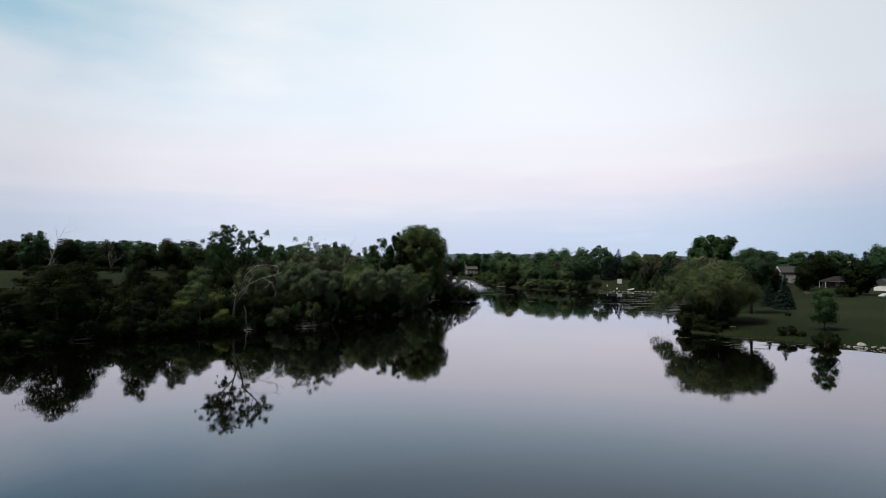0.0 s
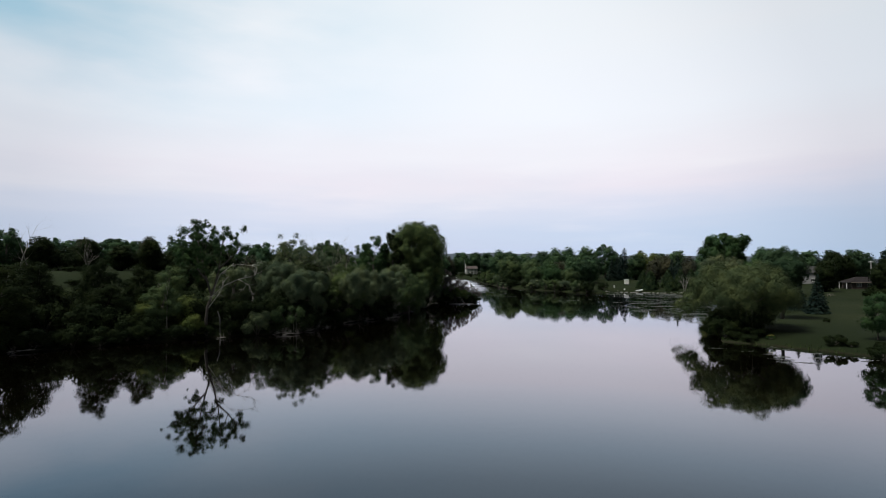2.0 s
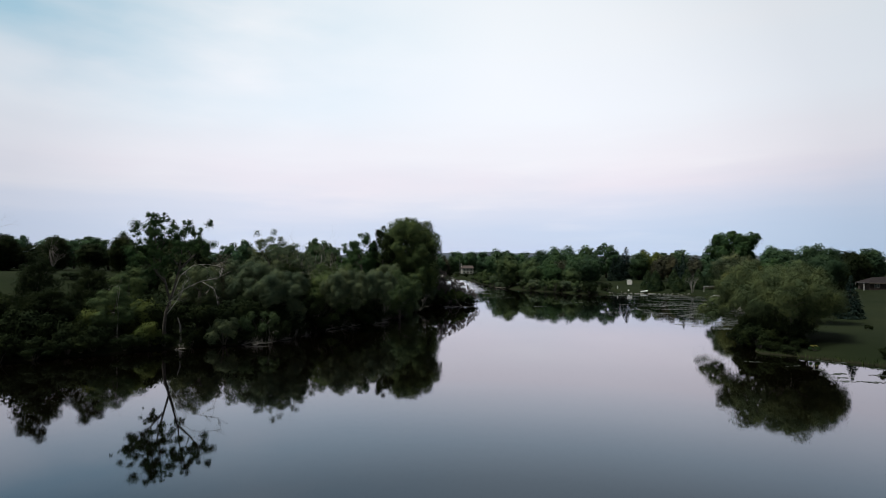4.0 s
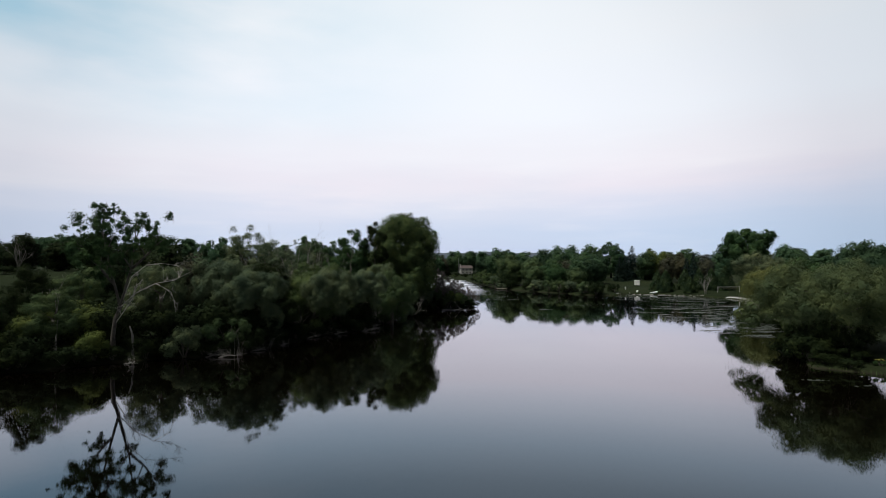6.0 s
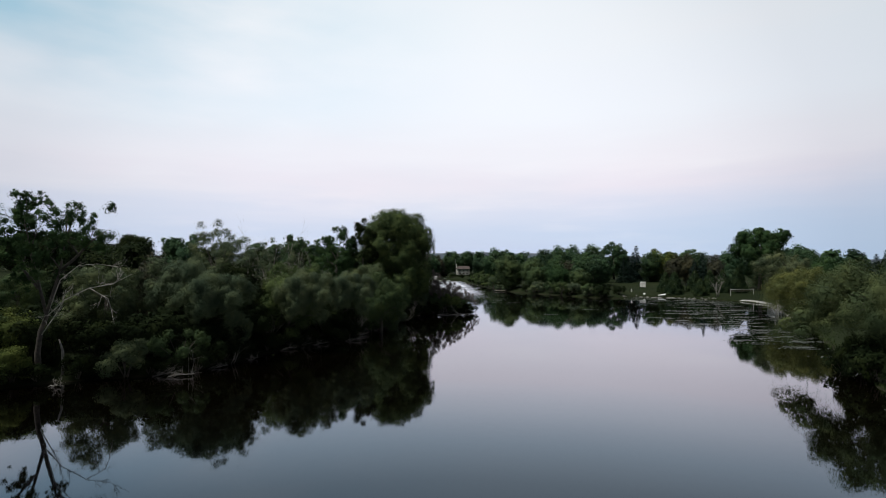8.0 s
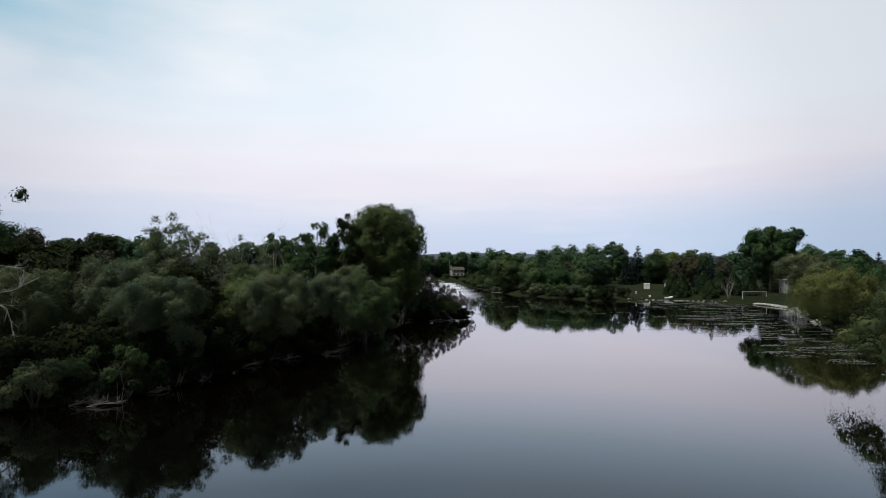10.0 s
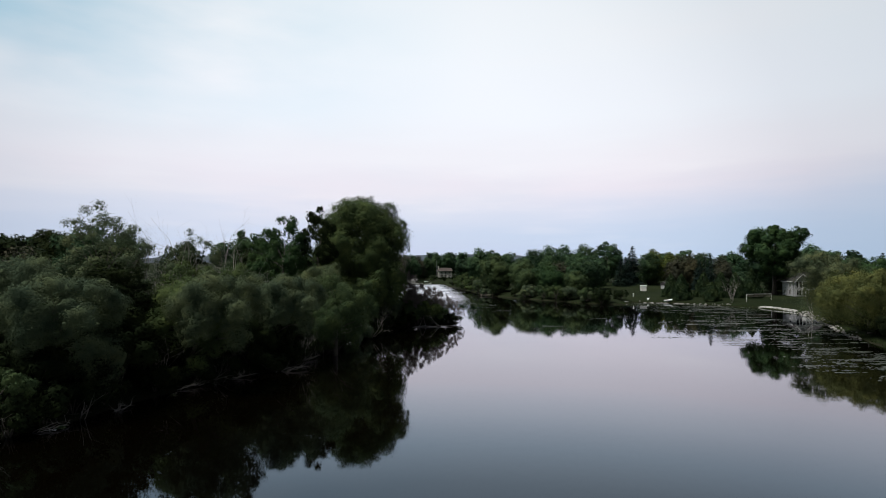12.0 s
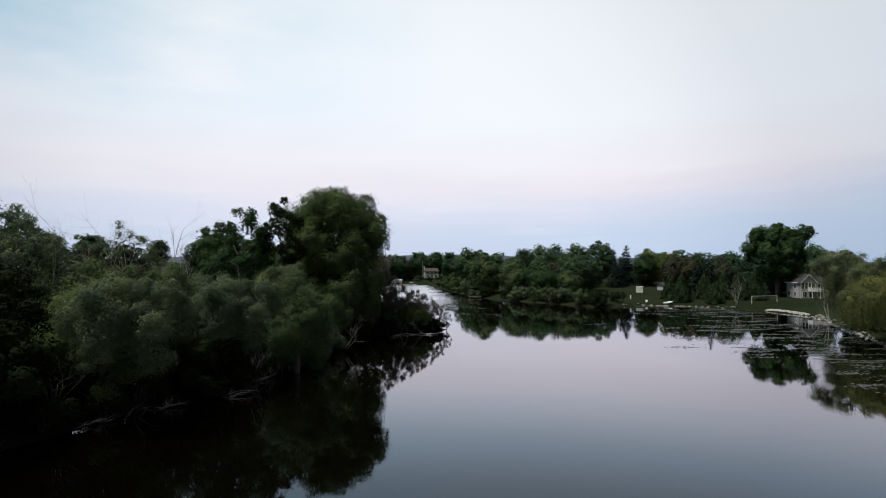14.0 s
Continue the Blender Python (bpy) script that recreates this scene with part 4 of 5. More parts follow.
# drift wood lying along the water's edge
def driftwood(seed, x, y, z, turn, length, label, branches=6, thick=0.04, arch=0.2):
    r = np.random.RandomState(seed)
    g2 = Geo()
    for s_ in range(1 if thick > 0.1 else 3):
        off, k0 = r.uniform(-0.5, 0.5), r.uniform(0.6, 1.1)
        pts = [Vector((length * k0 * (k / 6 - 0.5), off + r.uniform(-0.2, 0.2), -0.1 + arch * k0 * length * math.sin(math.pi * k / 7) * 0.5 + r.uniform(-0.08, 0.15))) for k in range(7)]
        g2.tube(pts, [thick * f for f in (1.0, 0.9, 0.8, 0.7, 0.55, 0.4, 0.2)], 5)
        for j in range(branches // (1 if thick > 0.1 else 2)):
            bare_branches(g2, r, pts[r.randint(1, 6)], Vector((r.uniform(-0.8, 1.2), r.uniform(-0.8, 0.8), r.uniform(0.0, 0.9))), length * r.uniform(0.15, 0.32), 0.6 * thick if thick < 0.1 else 0.06, 2, 0.4, 0.7, 4)
    t = thing("driftwood", pose(x, y, z, 0, 0, turn), label, "driftwood", "dead branches at the water's edge")
    part("branch", g2.mesh("branch", BLEACHED if thick > 0.1 else DEADWOOD, True), t)
    return t


def dead_bough(seed, x, y, z, way, length, thick=0.045, depth=3):
    """A bare pale bough that leans out over the water."""
    r = np.random.RandomState(seed)
    g2 = Geo()
    for s_ in range(2):
        bare_branches(g2, r, Vector((0.3 * s_, 0.2 * s_, -0.6)), Vector(way) + Vector(r.uniform(-0.25, 0.25, 3)), length * (1 - 0.25 * s_), thick, depth, 0.3, 0.6, 5)
    t = thing("dead_bough", pose(x, y, z), "bare pale bough leaning out over the dark water", "dead bough", "dead branches at the water's edge")
    part("branch", g2.mesh("branch", DEADWOOD, True), t)


for k, (x, y, z, way, length) in enumerate(((-20.5, 140.5, 0.8, (0.9, -0.6, 0.5), 3.0), (-13.0, 150.5, 1.6, (0.5, -0.7, 0.9), 3.4), (-9.8, 157.0, 2.4, (0.6, -0.6, 1.0), 3.8), (-26.5, 125.5, 0.6, (0.5, -0.6, 1.0), 2.4),
                                            (-29.8, 120.0, 0.6, (0.3, -0.6, 1.1), 2.8), (-4.6, 172.0, 1.2, (0.8, -0.5, 0.8), 3.6), (-5.0, 182.5, 1.0, (0.8, -0.5, 0.8), 4.0))):
    dead_bough(300 + k, x, y, z, way, length)
driftwood(71, 6.6, 192.2, 0.1, 8, 11, "fallen bleached tree lying out into the water", 4, 0.11, 0.02)
for k, (x, y, turn, length, nb) in enumerate(((-29.5, 117.6, 20, 5, 9), (-41, 112.6, -15, 4, 5), (-66, 97.2, 25, 6, 4), (-70, 95.5, 15, 4, 4), (-24.8, 129, 70, 4, 6), (-21.6, 137, 40, 5, 7),
                                              (-17.5, 142.5, 20, 5, 6), (-12.5, 146.6, 30, 5, 6), (-11.6, 154, 65, 5, 8), (-10, 160.5, 60, 4, 6), (-7.6, 171, 60, 4, 5), (-31.5, 117.9, 10, 6, 12), (-27, 123, 50, 4, 6))):
    driftwood(80 + k, x, y, 0.1, turn, 0.7 * length, "tangle of bleached dead branches at the water's edge", nb)

# ---------------------------------------------------------------- the lawn bank: willows and single trees
weeping_willow(101, 59.1, 115.0, high(59.1, 115.0) - 0.2, 13.6, 9.4, LEAF_DROOP, "wide drooping willow overhanging the river from the lawn", 0, 46, 2.2, 78000, 2600, (-0.6, 0.4), 2.6, 0.115, -0.5, 0.52,
               boughs=((-9.2, 8.6, 4.6, 1.5), (-7.8, 7.4, 5.8, 1.9), (-8.8, 6.2, 3.8, 1.5), (-6.8, 9.0, 4.2, 1.7), (-9.9, 9.4, 3.2, 1.0), (-9.6, 7.4, 2.6, 1.1)))
# darkened bushes stand in for the shade in the hollow under the willow
for x, y, s in ((58.5, 112.0, 1.0), (61.0, 116.0, 1.1), (56.5, 114.5, 1.2), (52.6, 111.6, 0.9)):
    s3.put(x, y, s)
s3.put(53.5, 113.5, 1.1)
for x, y, s in ((55.5, 113.0, 0.75), (54.0, 116.0, 0.75), (58.5, 115.0, 0.85), (61.5, 118.0, 0.8)):
    s6.put(x, y, s)
s3.put(55.0, 117.5, 1.0)
s3.put(53.5, 118.0, 0.8)
for x, y, s in ((53.0, 109.6, 0.6), (54.6, 107.2, 0.5), (56.5, 109.0, 0.7)):
    s3.put(x, y, s, None, 0.6 * s)
n2.put(57.0, 111.0, 0.62, label="pale bare boughs under the drooping willow")
n1.put(54.0, 111.5, 0.5, label="pale bare boughs under the drooping willow")
weeping_willow(102, 88.4, 172.5, high(88.4, 172.5) - 0.2, 12.6, 7.4, LEAF_GOLD, "pale yellow-green weeping willow at the lawn's edge", 40, 44, 1.8, 34000, 6000, (-2.2, 0.6), 6.0, 0.125, -0.5, 0.56, 1.6)
weeping_willow(105, 100.0, 192.5, high(100.0, 192.5) - 0.2, 15.0, 7.0, LEAF_PALE, "grey-green weeping willow behind its yellower neighbour", 0, 34, 1.8, 30000, 4600, (-1.8, -0.6), 6.5, 0.13, -0.7, 0.58, 0.8,
               boughs=((-11.6, 0.2, 12.6, 1.3), (-10.2, -0.8, 13.4, 1.6), (-9.4, 1.0, 12.2, 1.6), (-8.2, 0.0, 13.8, 1.8), (-8.8, -2.0, 11.6, 1.5), (-6.4, -1.0, 14.4, 1.8), (-10.8, 0.6, 11.0, 1.1)))
# darkened bushes that give the black shade below the hanging crowns
for x, y, s in ((96.5, 187.0, 0.9), (91.5, 175.5, 0.9), (99.5, 191.0, 0.9), (87.5, 168.0, 0.8), (90.0, 172.0, 0.9), (93.5, 181.5, 1.0), (95.5, 184.5, 0.9)):
    s3.put(x, y, s)
for x, y, s in ((92.5, 178.0, 0.75), (89.5, 174.0, 0.75), (87.5, 168.5, 0.8), (97.5, 188.0, 0.8), (85.0, 163.5, 0.75), (98.2, 192.5, 0.85), (101.5, 197.0, 0.85), (96.6, 185.0, 0.9), (103.5, 200.5, 0.6)):
    s6.put(x, y, s)
weeping_willow(103, 104, 186, high(104, 186) - 0.2, 14.2, 8.0, LEAF_GREEN, "dark green willow beside its paler neighbour on the lawn", 80, 28, 2.4, 16000, 900, (0, 0), 5.0)
rt = broad_tree("round_tree", 123, 16.0, 5.2, LEAF_FAR_DARK, "tall dark green round-headed tree behind the drooping willow", 22000, 0.2, 24, 2.1, 0.34, 0.35, 0.5, 0.25, near=0.8, far=1.05)
rt.matrix_basis = at(75.4, 130.5)
sap = broad_tree("young_tree", 104, 8.8, 2.9, LEAF_GREEN, "slim young tree on the grassy bank", 6000, 0.16, 13, 1.1, 0.0, 0.09, 0.4, 0.6)
sap.matrix_basis = at(71.5, 100)
sb = Kind(shrub("lawn_bush", 15, 2.6, 2.0, LEAF_SHADED, "low dark bush on the lawn by the water", 2200, 0.16, 8, 0.45, 0.1, 0.8), "bushes on the lawn")
for x, y, s in ((64.4, 100.0, 0.75), (66.0, 98.5, 0.4), (67.6, 93.6, 0.8), (66.4, 92.6, 0.95), (84, 96, 0.8), (79, 122, 0.35), (134, 177, 1.6), (137, 181, 1.5), (120, 190, 0.6), (86, 250, 0.6)):
    sb.put(x, y, s)
spruce = Kind(conifer("blue_spruce", 111, 9.0, 3.2, NEEDLE, "blue-grey spruce with drooping boughs on the lawn"), "spruces on the lawn")
spruce.put(89.5, 139.5, 0.86, None, 1.06)
spruce.put(91.5, 149.5, 0.8, None, 0.95)
fir = Kind(conifer("fir_tree", 112, 16.0, 3.6, NEEDLE, "tall narrow dark fir", 26, 0.5, 0.4, 16), "firs behind the lawn")
for x, y, s, sz in ((117, 277, 0.9, 0.98), (111, 336, 1.7, 1.16), (107, 330, 1.2, 0.95), (102, 322, 1.2, 0.85), (97, 316, 1.1, 0.8), (121, 292, 1.1, 0.8), (128, 300, 1.1, 0.85), (180, 262, 1.2, 0.85),
                    (196, 268, 1.2, 0.95), (205, 275, 1.2, 0.95), (213, 268, 1.2, 1.0), (222, 280, 1.2, 1.0), (231, 274, 1.2, 0.95), (240, 282, 1.2, 1.05), (250, 274, 1.3, 1.0), (188, 278, 1.2, 0.9)):
    fir.put(x, y, s, None, sz)
ced = Kind(cedar("cedar_tree", 113, 9.0, 2.6, CEDAR, "dense dark green cedar at the lawn's edge"), "cedars on the lawn")
for x, y, s, sz in ((97.0, 260.5, 1.2, 1.0), (95.5, 265, 1.1, 0.95), (99, 264, 1.1, 0.9), (103, 251.5, 1.0, 0.72), (110, 258, 1.2, 1.0), (114, 256, 1.2, 1.0), (118, 254, 1.2, 0.95), (106, 262, 1.2, 1.0), (121, 258, 1.3, 1.1)):
    ced.put(x, y, s, None, sz)
tw = Kind(twiggy_tree(44, 12, 3.6, "grey leafless tree with a dense head of fine twigs"), "bare trees")
for x, y, s in ((3.6, 194.5, 0.8), (0.6, 197.0, 0.95), (6.6, 196.6, 0.7), (10.3, 197.8, 0.5), (8.6, 196.4, 0.5), (11.8, 198.4, 0.42), (13.2, 198.6, 0.32), (1.6, 193.2, 0.75), (5.4, 195.2, 0.65), (8.2, 197.6, 0.62), (-9, 392, 1.5), (-12, 362, 1.4), (-4, 424, 1.5), (-13, 335, 1.3), (-6, 408, 1.4)):
    tw.put(x, y, s)
n2.put(6.5, 196.0, 0.5, label="leafless twiggy bush at the point")
for x, y, s in ((-12.6, 152.5, 0.45), (-11.0, 158.5, 0.4), (-24.5, 136.0, 0.5), (-21.0, 142.5, 0.42), (-6.8, 181.5, 0.55)):
    n2.put(x, y, s, label="dead pale boughs leaning out at the water's edge")
for x, y, s in ((-33.0, 160, 1.0), (-21.2, 165, 0.95), (-30.9, 170, 1.35), (-36, 150, 1.15)):
    n2.put(x, y, s, label="leafless pale stems rising among the willows")
n2.put(-8.0, 170.0, 0.6, label="leafless twiggy bush leaning over the water")
n2.put(106.3, 245.5, 0.85, label="slim bare young tree on the lawn")
birch = bare_tree("birch_tree", 43, 12, "pale birch stems beside the stony beach", BLEACHED, 3, 0.13, 2, 0.4)
birch.matrix_basis = at(104.0, 207.5, 0.8)

# the big open tree behind the house
rs = np.random.RandomState(121)
lobes = np.vstack([crown_lobes(rs, (0, 0, 17.3), (11.6, 10.8, 8.9), 26, 2.5, -0.6, 4, 0.6, 1.1), crown_lobes(rs, (2.5, 0, 10.5), (9.5, 9.5, 9), 18, 2.6, -0.8)])
oak = thing("great_tree", pose(133.5, 264, high(133.5, 264) - 0.2), "great spreading dark green tree behind the house", "tree")
part("trunk", limbs(rs, lobes, (0, 0), 11, 0.7, 16).mesh("trunk", BARK, True), oak)
part("crown", leaf_mesh("crown", foliage(rs, lobes, 24000, 0.38, 0.55, 0.1, loose=0.3), LEAF_GREEN), oak)

big_dark = Kind(broad_tree("dark_round_tree", 122, 12.5, 5.6, LEAF_SHADED, "low dark round tree beside the bungalow", 9000, 0.34, 26, 2.0, 0.0, 0.35), "trees round the bungalow")
big_dark.put(144, 184, 1.0)
big_dark.put(127, 207, 0.8)
big_dark.put(131, 212, 0.62)

# woods beyond, tree by tree
for k, x, y, s, sz in ((b1, 39.2, 368, 1.45, 1.22), (b3, 46, 372, 1.3, 1.15), (v1, 37.5, 303, 1.4, 1.22), (v1, 48, 298, 1.2, 1.05), (v1, 47, 287, 0.85, 0.78), (v2, 55, 279, 1.0, 0.85), (v1, 62, 270, 0.9, 0.72), (b1, 56, 290, 1.0, 0.85), (b1, 66, 285, 0.9, 0.8), (b2, 74, 290, 1.0, 0.85),
                       (b2, 60, 330, 1.4, 1.18), (b1, 70, 338, 1.4, 1.2), (b1, 79, 345, 1.4, 1.22), (b2, 52, 318, 1.2, 0.95), (b5, 60, 296, 0.9, 0.7), (b5, 66, 300, 1.0, 0.72), (b1, 72, 306, 1.2, 0.9),
                       (b3, 104, 351, 1.5, 1.3), (b1, 92, 352, 1.5, 1.25), (b2, 86, 320, 1.2, 0.95), (b1, 80, 300, 1.0, 0.8), (b2, 113, 322, 1.2, 1.0), (b4, 119, 330, 1.0, 1.1), (b4, 124, 322, 1.0, 1.0),
                       (b5, 118, 306, 1.0, 0.85), (b5, 122, 300, 1.0, 0.9), (b2, 132, 310, 1.2, 1.0), (b2, 127, 272, 0.9, 0.55), (b1, 140, 274, 0.9, 0.6), (b1, 141, 300, 1.2, 0.95), (b5, 127, 285, 1.0, 0.85), (b2, 150, 284, 1.2, 0.95), (b1, 158, 276, 1.2, 1.05),
                       (b1, 168, 290, 1.2, 1.1), (b3, 178, 300, 1.2, 0.98), (b2, 190, 312, 1.2, 0.95), (b3, 205, 318, 1.4, 0.82), (b1, 214, 322, 1.4, 0.78), (b6, 178, 248, 1.0, 0.9), (b6, 168, 240, 1.1, 1.0),
                       (b2, 186, 252, 1.2, 1.05), (b6, 148, 218, 0.9, 0.8), (b2, 228, 300, 1.3, 1.0), (b1, 246, 300, 1.3, 1.25), (b2, 262, 306, 1.4, 1.25), (b1, 280, 300, 1.4, 1.2),
                       (b2, -22, 425, 1.3, 1.0), (b5, -16, 402, 1.2, 1.05), (b5, -9, 414, 1.2, 1.05), (b5, 6, 436, 1.0, 0.95), (b5, -13, 380, 1.1, 0.95), (b2, -4, 424, 1.2, 1.0), (b1, 2, 430, 1.1, 0.9), (b2, 12, 462, 1.1, 0.95), (b2, 4, 455, 1.2, 1.0), (b2, -8, 440, 1.2, 1.05), (b2, 36, 458, 1.0, 0.9), (b2, 43, 462, 1.1, 0.95), (b1, 20, 492, 1.2, 1.05), (b2, 40, 455, 1.0, 0.8), (b2, 47, 440, 1.0, 0.9), (b1, 28, 490, 1.2, 1.1), (b2, 40, 495, 1.2, 1.0)):
    k.put(x, y, s, None, sz)
for k, x, y, s in ((s3, 66, 253.5, 1.2), (s2, 63, 258, 1.0), (s1, 58, 264.5, 1.0), (s2, 54, 268, 1.1), (s1, 47, 280, 1.0), 
                   (s3, 37, 296, 1.1), (s3, 75, 260, 0.9), (s1, 33, 318, 1.2), (s2, 31, 340, 1.3), (s3, 31, 366, 1.2), (s2, 31, 392, 1.0), (s3, -12, 300, 1.4), (s3, -14, 340, 1.4), (s3, -12, 380, 1.4),
                   (s2, 1, 205, 1.1), (s3, -6, 212, 1.2), (s3, 37, 418, 1.1), (s3, 20, 440, 0.4), (s3, 27, 446, 0.35), (s3, 35, 438, 0.8), (s3, 10, 434, 0.8), (s2, 14, 425, 0.4), (s3, 29, 425, 0.8), (s3, 22, 424, 0.75), (s3, 16, 426, 0.8), (s3, 33, 428, 0.9), (s2, 39, 432, 1.1)):
    k.put(x, y, s)
rs = np.random.RandomState(131)
f1 = Kind(broad_tree("distant_tree", 38, 17, 5.6, LEAF_FAR, "distant green tree in the wooded skyline", 1100, 0.8, 22, 2.5, -0.1, core=14, near=0.84, far=1.03, soft=0.55), "distant woods")
f2 = Kind(broad_tree("distant_tree", 39, 17, 5.2, LEAF_FAR_DARK, "distant dark tree in the wooded skyline", 1100, 0.8, 20, 2.5, -0.1, core=14, near=0.84, far=1.03, soft=0.55), "distant woods")
kinds = (f1, f2, f1, f1, f2)
for i in range(70):
    x = -420 + 13.2 * i + rs.uniform(-4, 4)
    y = 430 + rs.uniform(-15, 60) - (60 if abs(x) > 130 else 0)
    if 8 < x < 34 and y < 480:
        y = 505
    kinds[i % 5].put(x, y, rs.uniform(1.2, 1.6), None, rs.uniform(0.95, 1.2))

# yellow flowers on the bank below the drooping willow
FLOWER = surface("yellow_petal", (0.36, 0.33, 0.06), 0.7, 0.2, 5.0, 40.0, 0.1)
flower = shrub("flower_clump", 18, 1.3, 0.9, LEAF_GREEN, "small clump of yellow flowers on the grassy bank", 700, 0.1, 6, 0.5, 0.1, 0.4)
flower.matrix_basis = at(58.0, 106.5, 0.6)
rs = np.random.RandomState(171)
for k in range(12):
    bx, by, bz = 0.5 * rs.normal(), 0.4 * rs.normal(), 1.2 + 0.25 * rs.rand()
    part("blossom", Geo().tube([(bx, by, bz - 0.05), (bx, by, bz), (bx, by, bz + 0.05)], [0.03, 0.12, 0.05], 7).mesh("blossom", FLOWER), flower)

# ---------------------------------------------------------------- shore: sand, stones, water plants
SAND = surface("pale_sand", (0.30, 0.29, 0.27), 0.95, 0.2, 1.5, 40.0, 0.4)
STONE = surface("shore_stone", (0.22, 0.21, 0.19), 0.85, 0.3, 2.0, 20.0, 0.6)
line = [(109.3, 237.8), (110.0, 236.2), (110.4, 233.5), (110.8, 230.0), (111.0, 226.0), (110.9, 222.0)]
g = Geo()
m_ = 41
for i in range(m_):
    f = 5 * i / (m_ - 1)
    k = min(4, int(f))
    a_, b_ = Vector((*line[k], 0)), Vector((*line[k + 1], 0))
    p = a_.lerp(b_, f - k)
    side = Vector((a_.y - b_.y, b_.x - a_.x, 0)).normalized()
    wide = 0.25 + 0.95 * math.sin(math.pi * i / (m_ - 1)) ** 0.7 * (1 + 0.3 * math.sin(1.7 * i) + 0.25 * math.sin(0.9 * i + 1))
    for j, dz in ((-0.7, -0.25), (-0.35, 0.02), (0.0, 0.05), (0.5, 0.06), (0.9, 0.03), (1.2, -0.25)):
        q = p + side * j * wide
        g.v.append((q.x, q.y, max(high(q.x, q.y), 0.0) + dz))
g.f += [(6 * i + k, 6 * i + k + 1, 6 * i + k + 7, 6 * i + k + 6) for i in range(m_ - 1) for k in range(5)]
tagged(new("sand_beach", g.mesh("sand_beach", SAND, True)), "pale strip of sand along the lawn's edge", "beach", kind="structure")


def stone_mesh(seed):
    bm = bmesh.new()
    bmesh.ops.create_icosphere(bm, subdivisions=2, radius=0.5)
    r = np.random.RandomState(seed)
    ph = r.uniform(0, 6, 3)
    for v in bm.verts:
        k = 1 + 0.18 * math.sin(4 * v.co.x + ph[0]) + 0.15 * math.sin(5 * v.co.y + ph[1]) + 0.12 * math.sin(6 * v.co.z + ph[2])
        v.co = Vector((v.co.x * k * 1.2, v.co.y * k, v.co.z * k * 0.65))
    m = bpy.data.meshes.new("rock")
    bm.to_mesh(m)
    bm.free()
    m.materials.append(STONE)
    return m


stones = [stone_mesh(s) for s in range(5)]
rs = np.random.RandomState(141)


def scatter(a, b, n, size, wide, low=0.5):
    for i in range(n):
        t = rs.rand()
        x, y = a[0] + (b[0] - a[0]) * t + rs.normal() * wide, a[1] + (b[1] - a[1]) * t + rs.normal() * wide
        s = size * rs.uniform(low, 1.5)
        ob = new("rock", stones[rs.randint(5)])
        ob.matrix_world = pose(x, y, max(0.0, high(x, y)) + 0.1 * s, rs.uniform(-15, 15), rs.uniform(-15, 15), rs.uniform(0, 360)) @ Matrix.Diagonal((s, s, s, 1))
        tagged(ob, "pale rounded stone at the water's edge", "stone", "stones along the shore")


scatter((110, 219), (103, 205), 60, 0.5, 0.7)
scatter((102, 203), (83.5, 170), 90, 0.38, 0.6)
scatter((68.5, 91.7), (76, 84), 60, 0.36, 0.3)
scatter((80, 259.5), (97, 252), 34, 0.5, 0.5)
scatter((98, 249.5), (104, 243), 16, 0.5, 0.4)
scatter((74, 256), (79, 260), 6, 0.5, 0.3)
scatter((70.6, 90.6), (71.2, 90.2), 1, 0.8, 0.1, 0.9)

# floating leaves: rafts drawn out along the bay
PAD = surface("lily_leaf", (0.034, 0.041, 0.029), 0.5, 0.3, 0.4, 6.0, 0.2, spec=0.5)
rs = np.random.RandomState(151)
g = Geo()


def raft(cx, cy, long, wide, n, ang):
    for j in range(n):
        u, v = rs.normal() * long * 0.5, rs.normal() * wide * 0.5
        x, y = cx + u * math.cos(ang) - v * math.sin(ang), cy + u * math.sin(ang) + v * math.cos(ang)
        if shore_distance(np.array([x]), np.array([y]))[0] > -0.2:
            continue
        r, a0, z = rs.uniform(0.10, 0.22), rs.uniform(0, 6.28), 0.012 + 0.02 * rs.rand()
        ring = [(x + r * math.cos(a0 + 0.9 * k), y + r * math.sin(a0 + 0.9 * k), z + 0.015 * rs.rand()) for k in range(7)]
        g.add(ring, [tuple(range(7))])


for i in range(150):
    t = rs.rand() ** 0.8
    x = 62 + 46 * t + rs.normal() * 4
    y = 150 + 95 * t + rs.normal() * 9
    off = rs.exponential(9)
    raft(x - 0.75 * off, y + 0.55 * off, rs.uniform(1.5, 5), rs.uniform(0.3, 1.1), rs.randint(12, 50), rs.uniform(-0.25, 0.25))
for i in range(90):
    t = rs.rand()
    off = min(13.0, 2.0 + rs.exponential(5))
    raft(64 + 38 * t - 0.85 * off, 134 + 66 * t + 0.5 * off, rs.uniform(1.2, 4), rs.uniform(0.25, 0.8), rs.randint(14, 44), rs.uniform(-0.25, 0.25))
for i in range(46):
    raft(rs.uniform(72, 102), rs.uniform(222, 254), rs.uniform(2, 6), rs.uniform(0.3, 1.2), rs.randint(15, 45), rs.uniform(-0.2, 0.2))
for i in range(16):
    raft(rs.uniform(46, 66), rs.uniform(86, 104), rs.uniform(0.8, 2.4), rs.uniform(0.2, 0.5), rs.randint(8, 24), rs.uniform(-0.3, 0.3))
for i in range(10):
    raft(rs.uniform(18, 30), rs.uniform(225, 262), rs.uniform(1.5, 4), rs.uniform(0.3, 0.8), rs.randint(12, 30), rs.uniform(-0.2, 0.2))
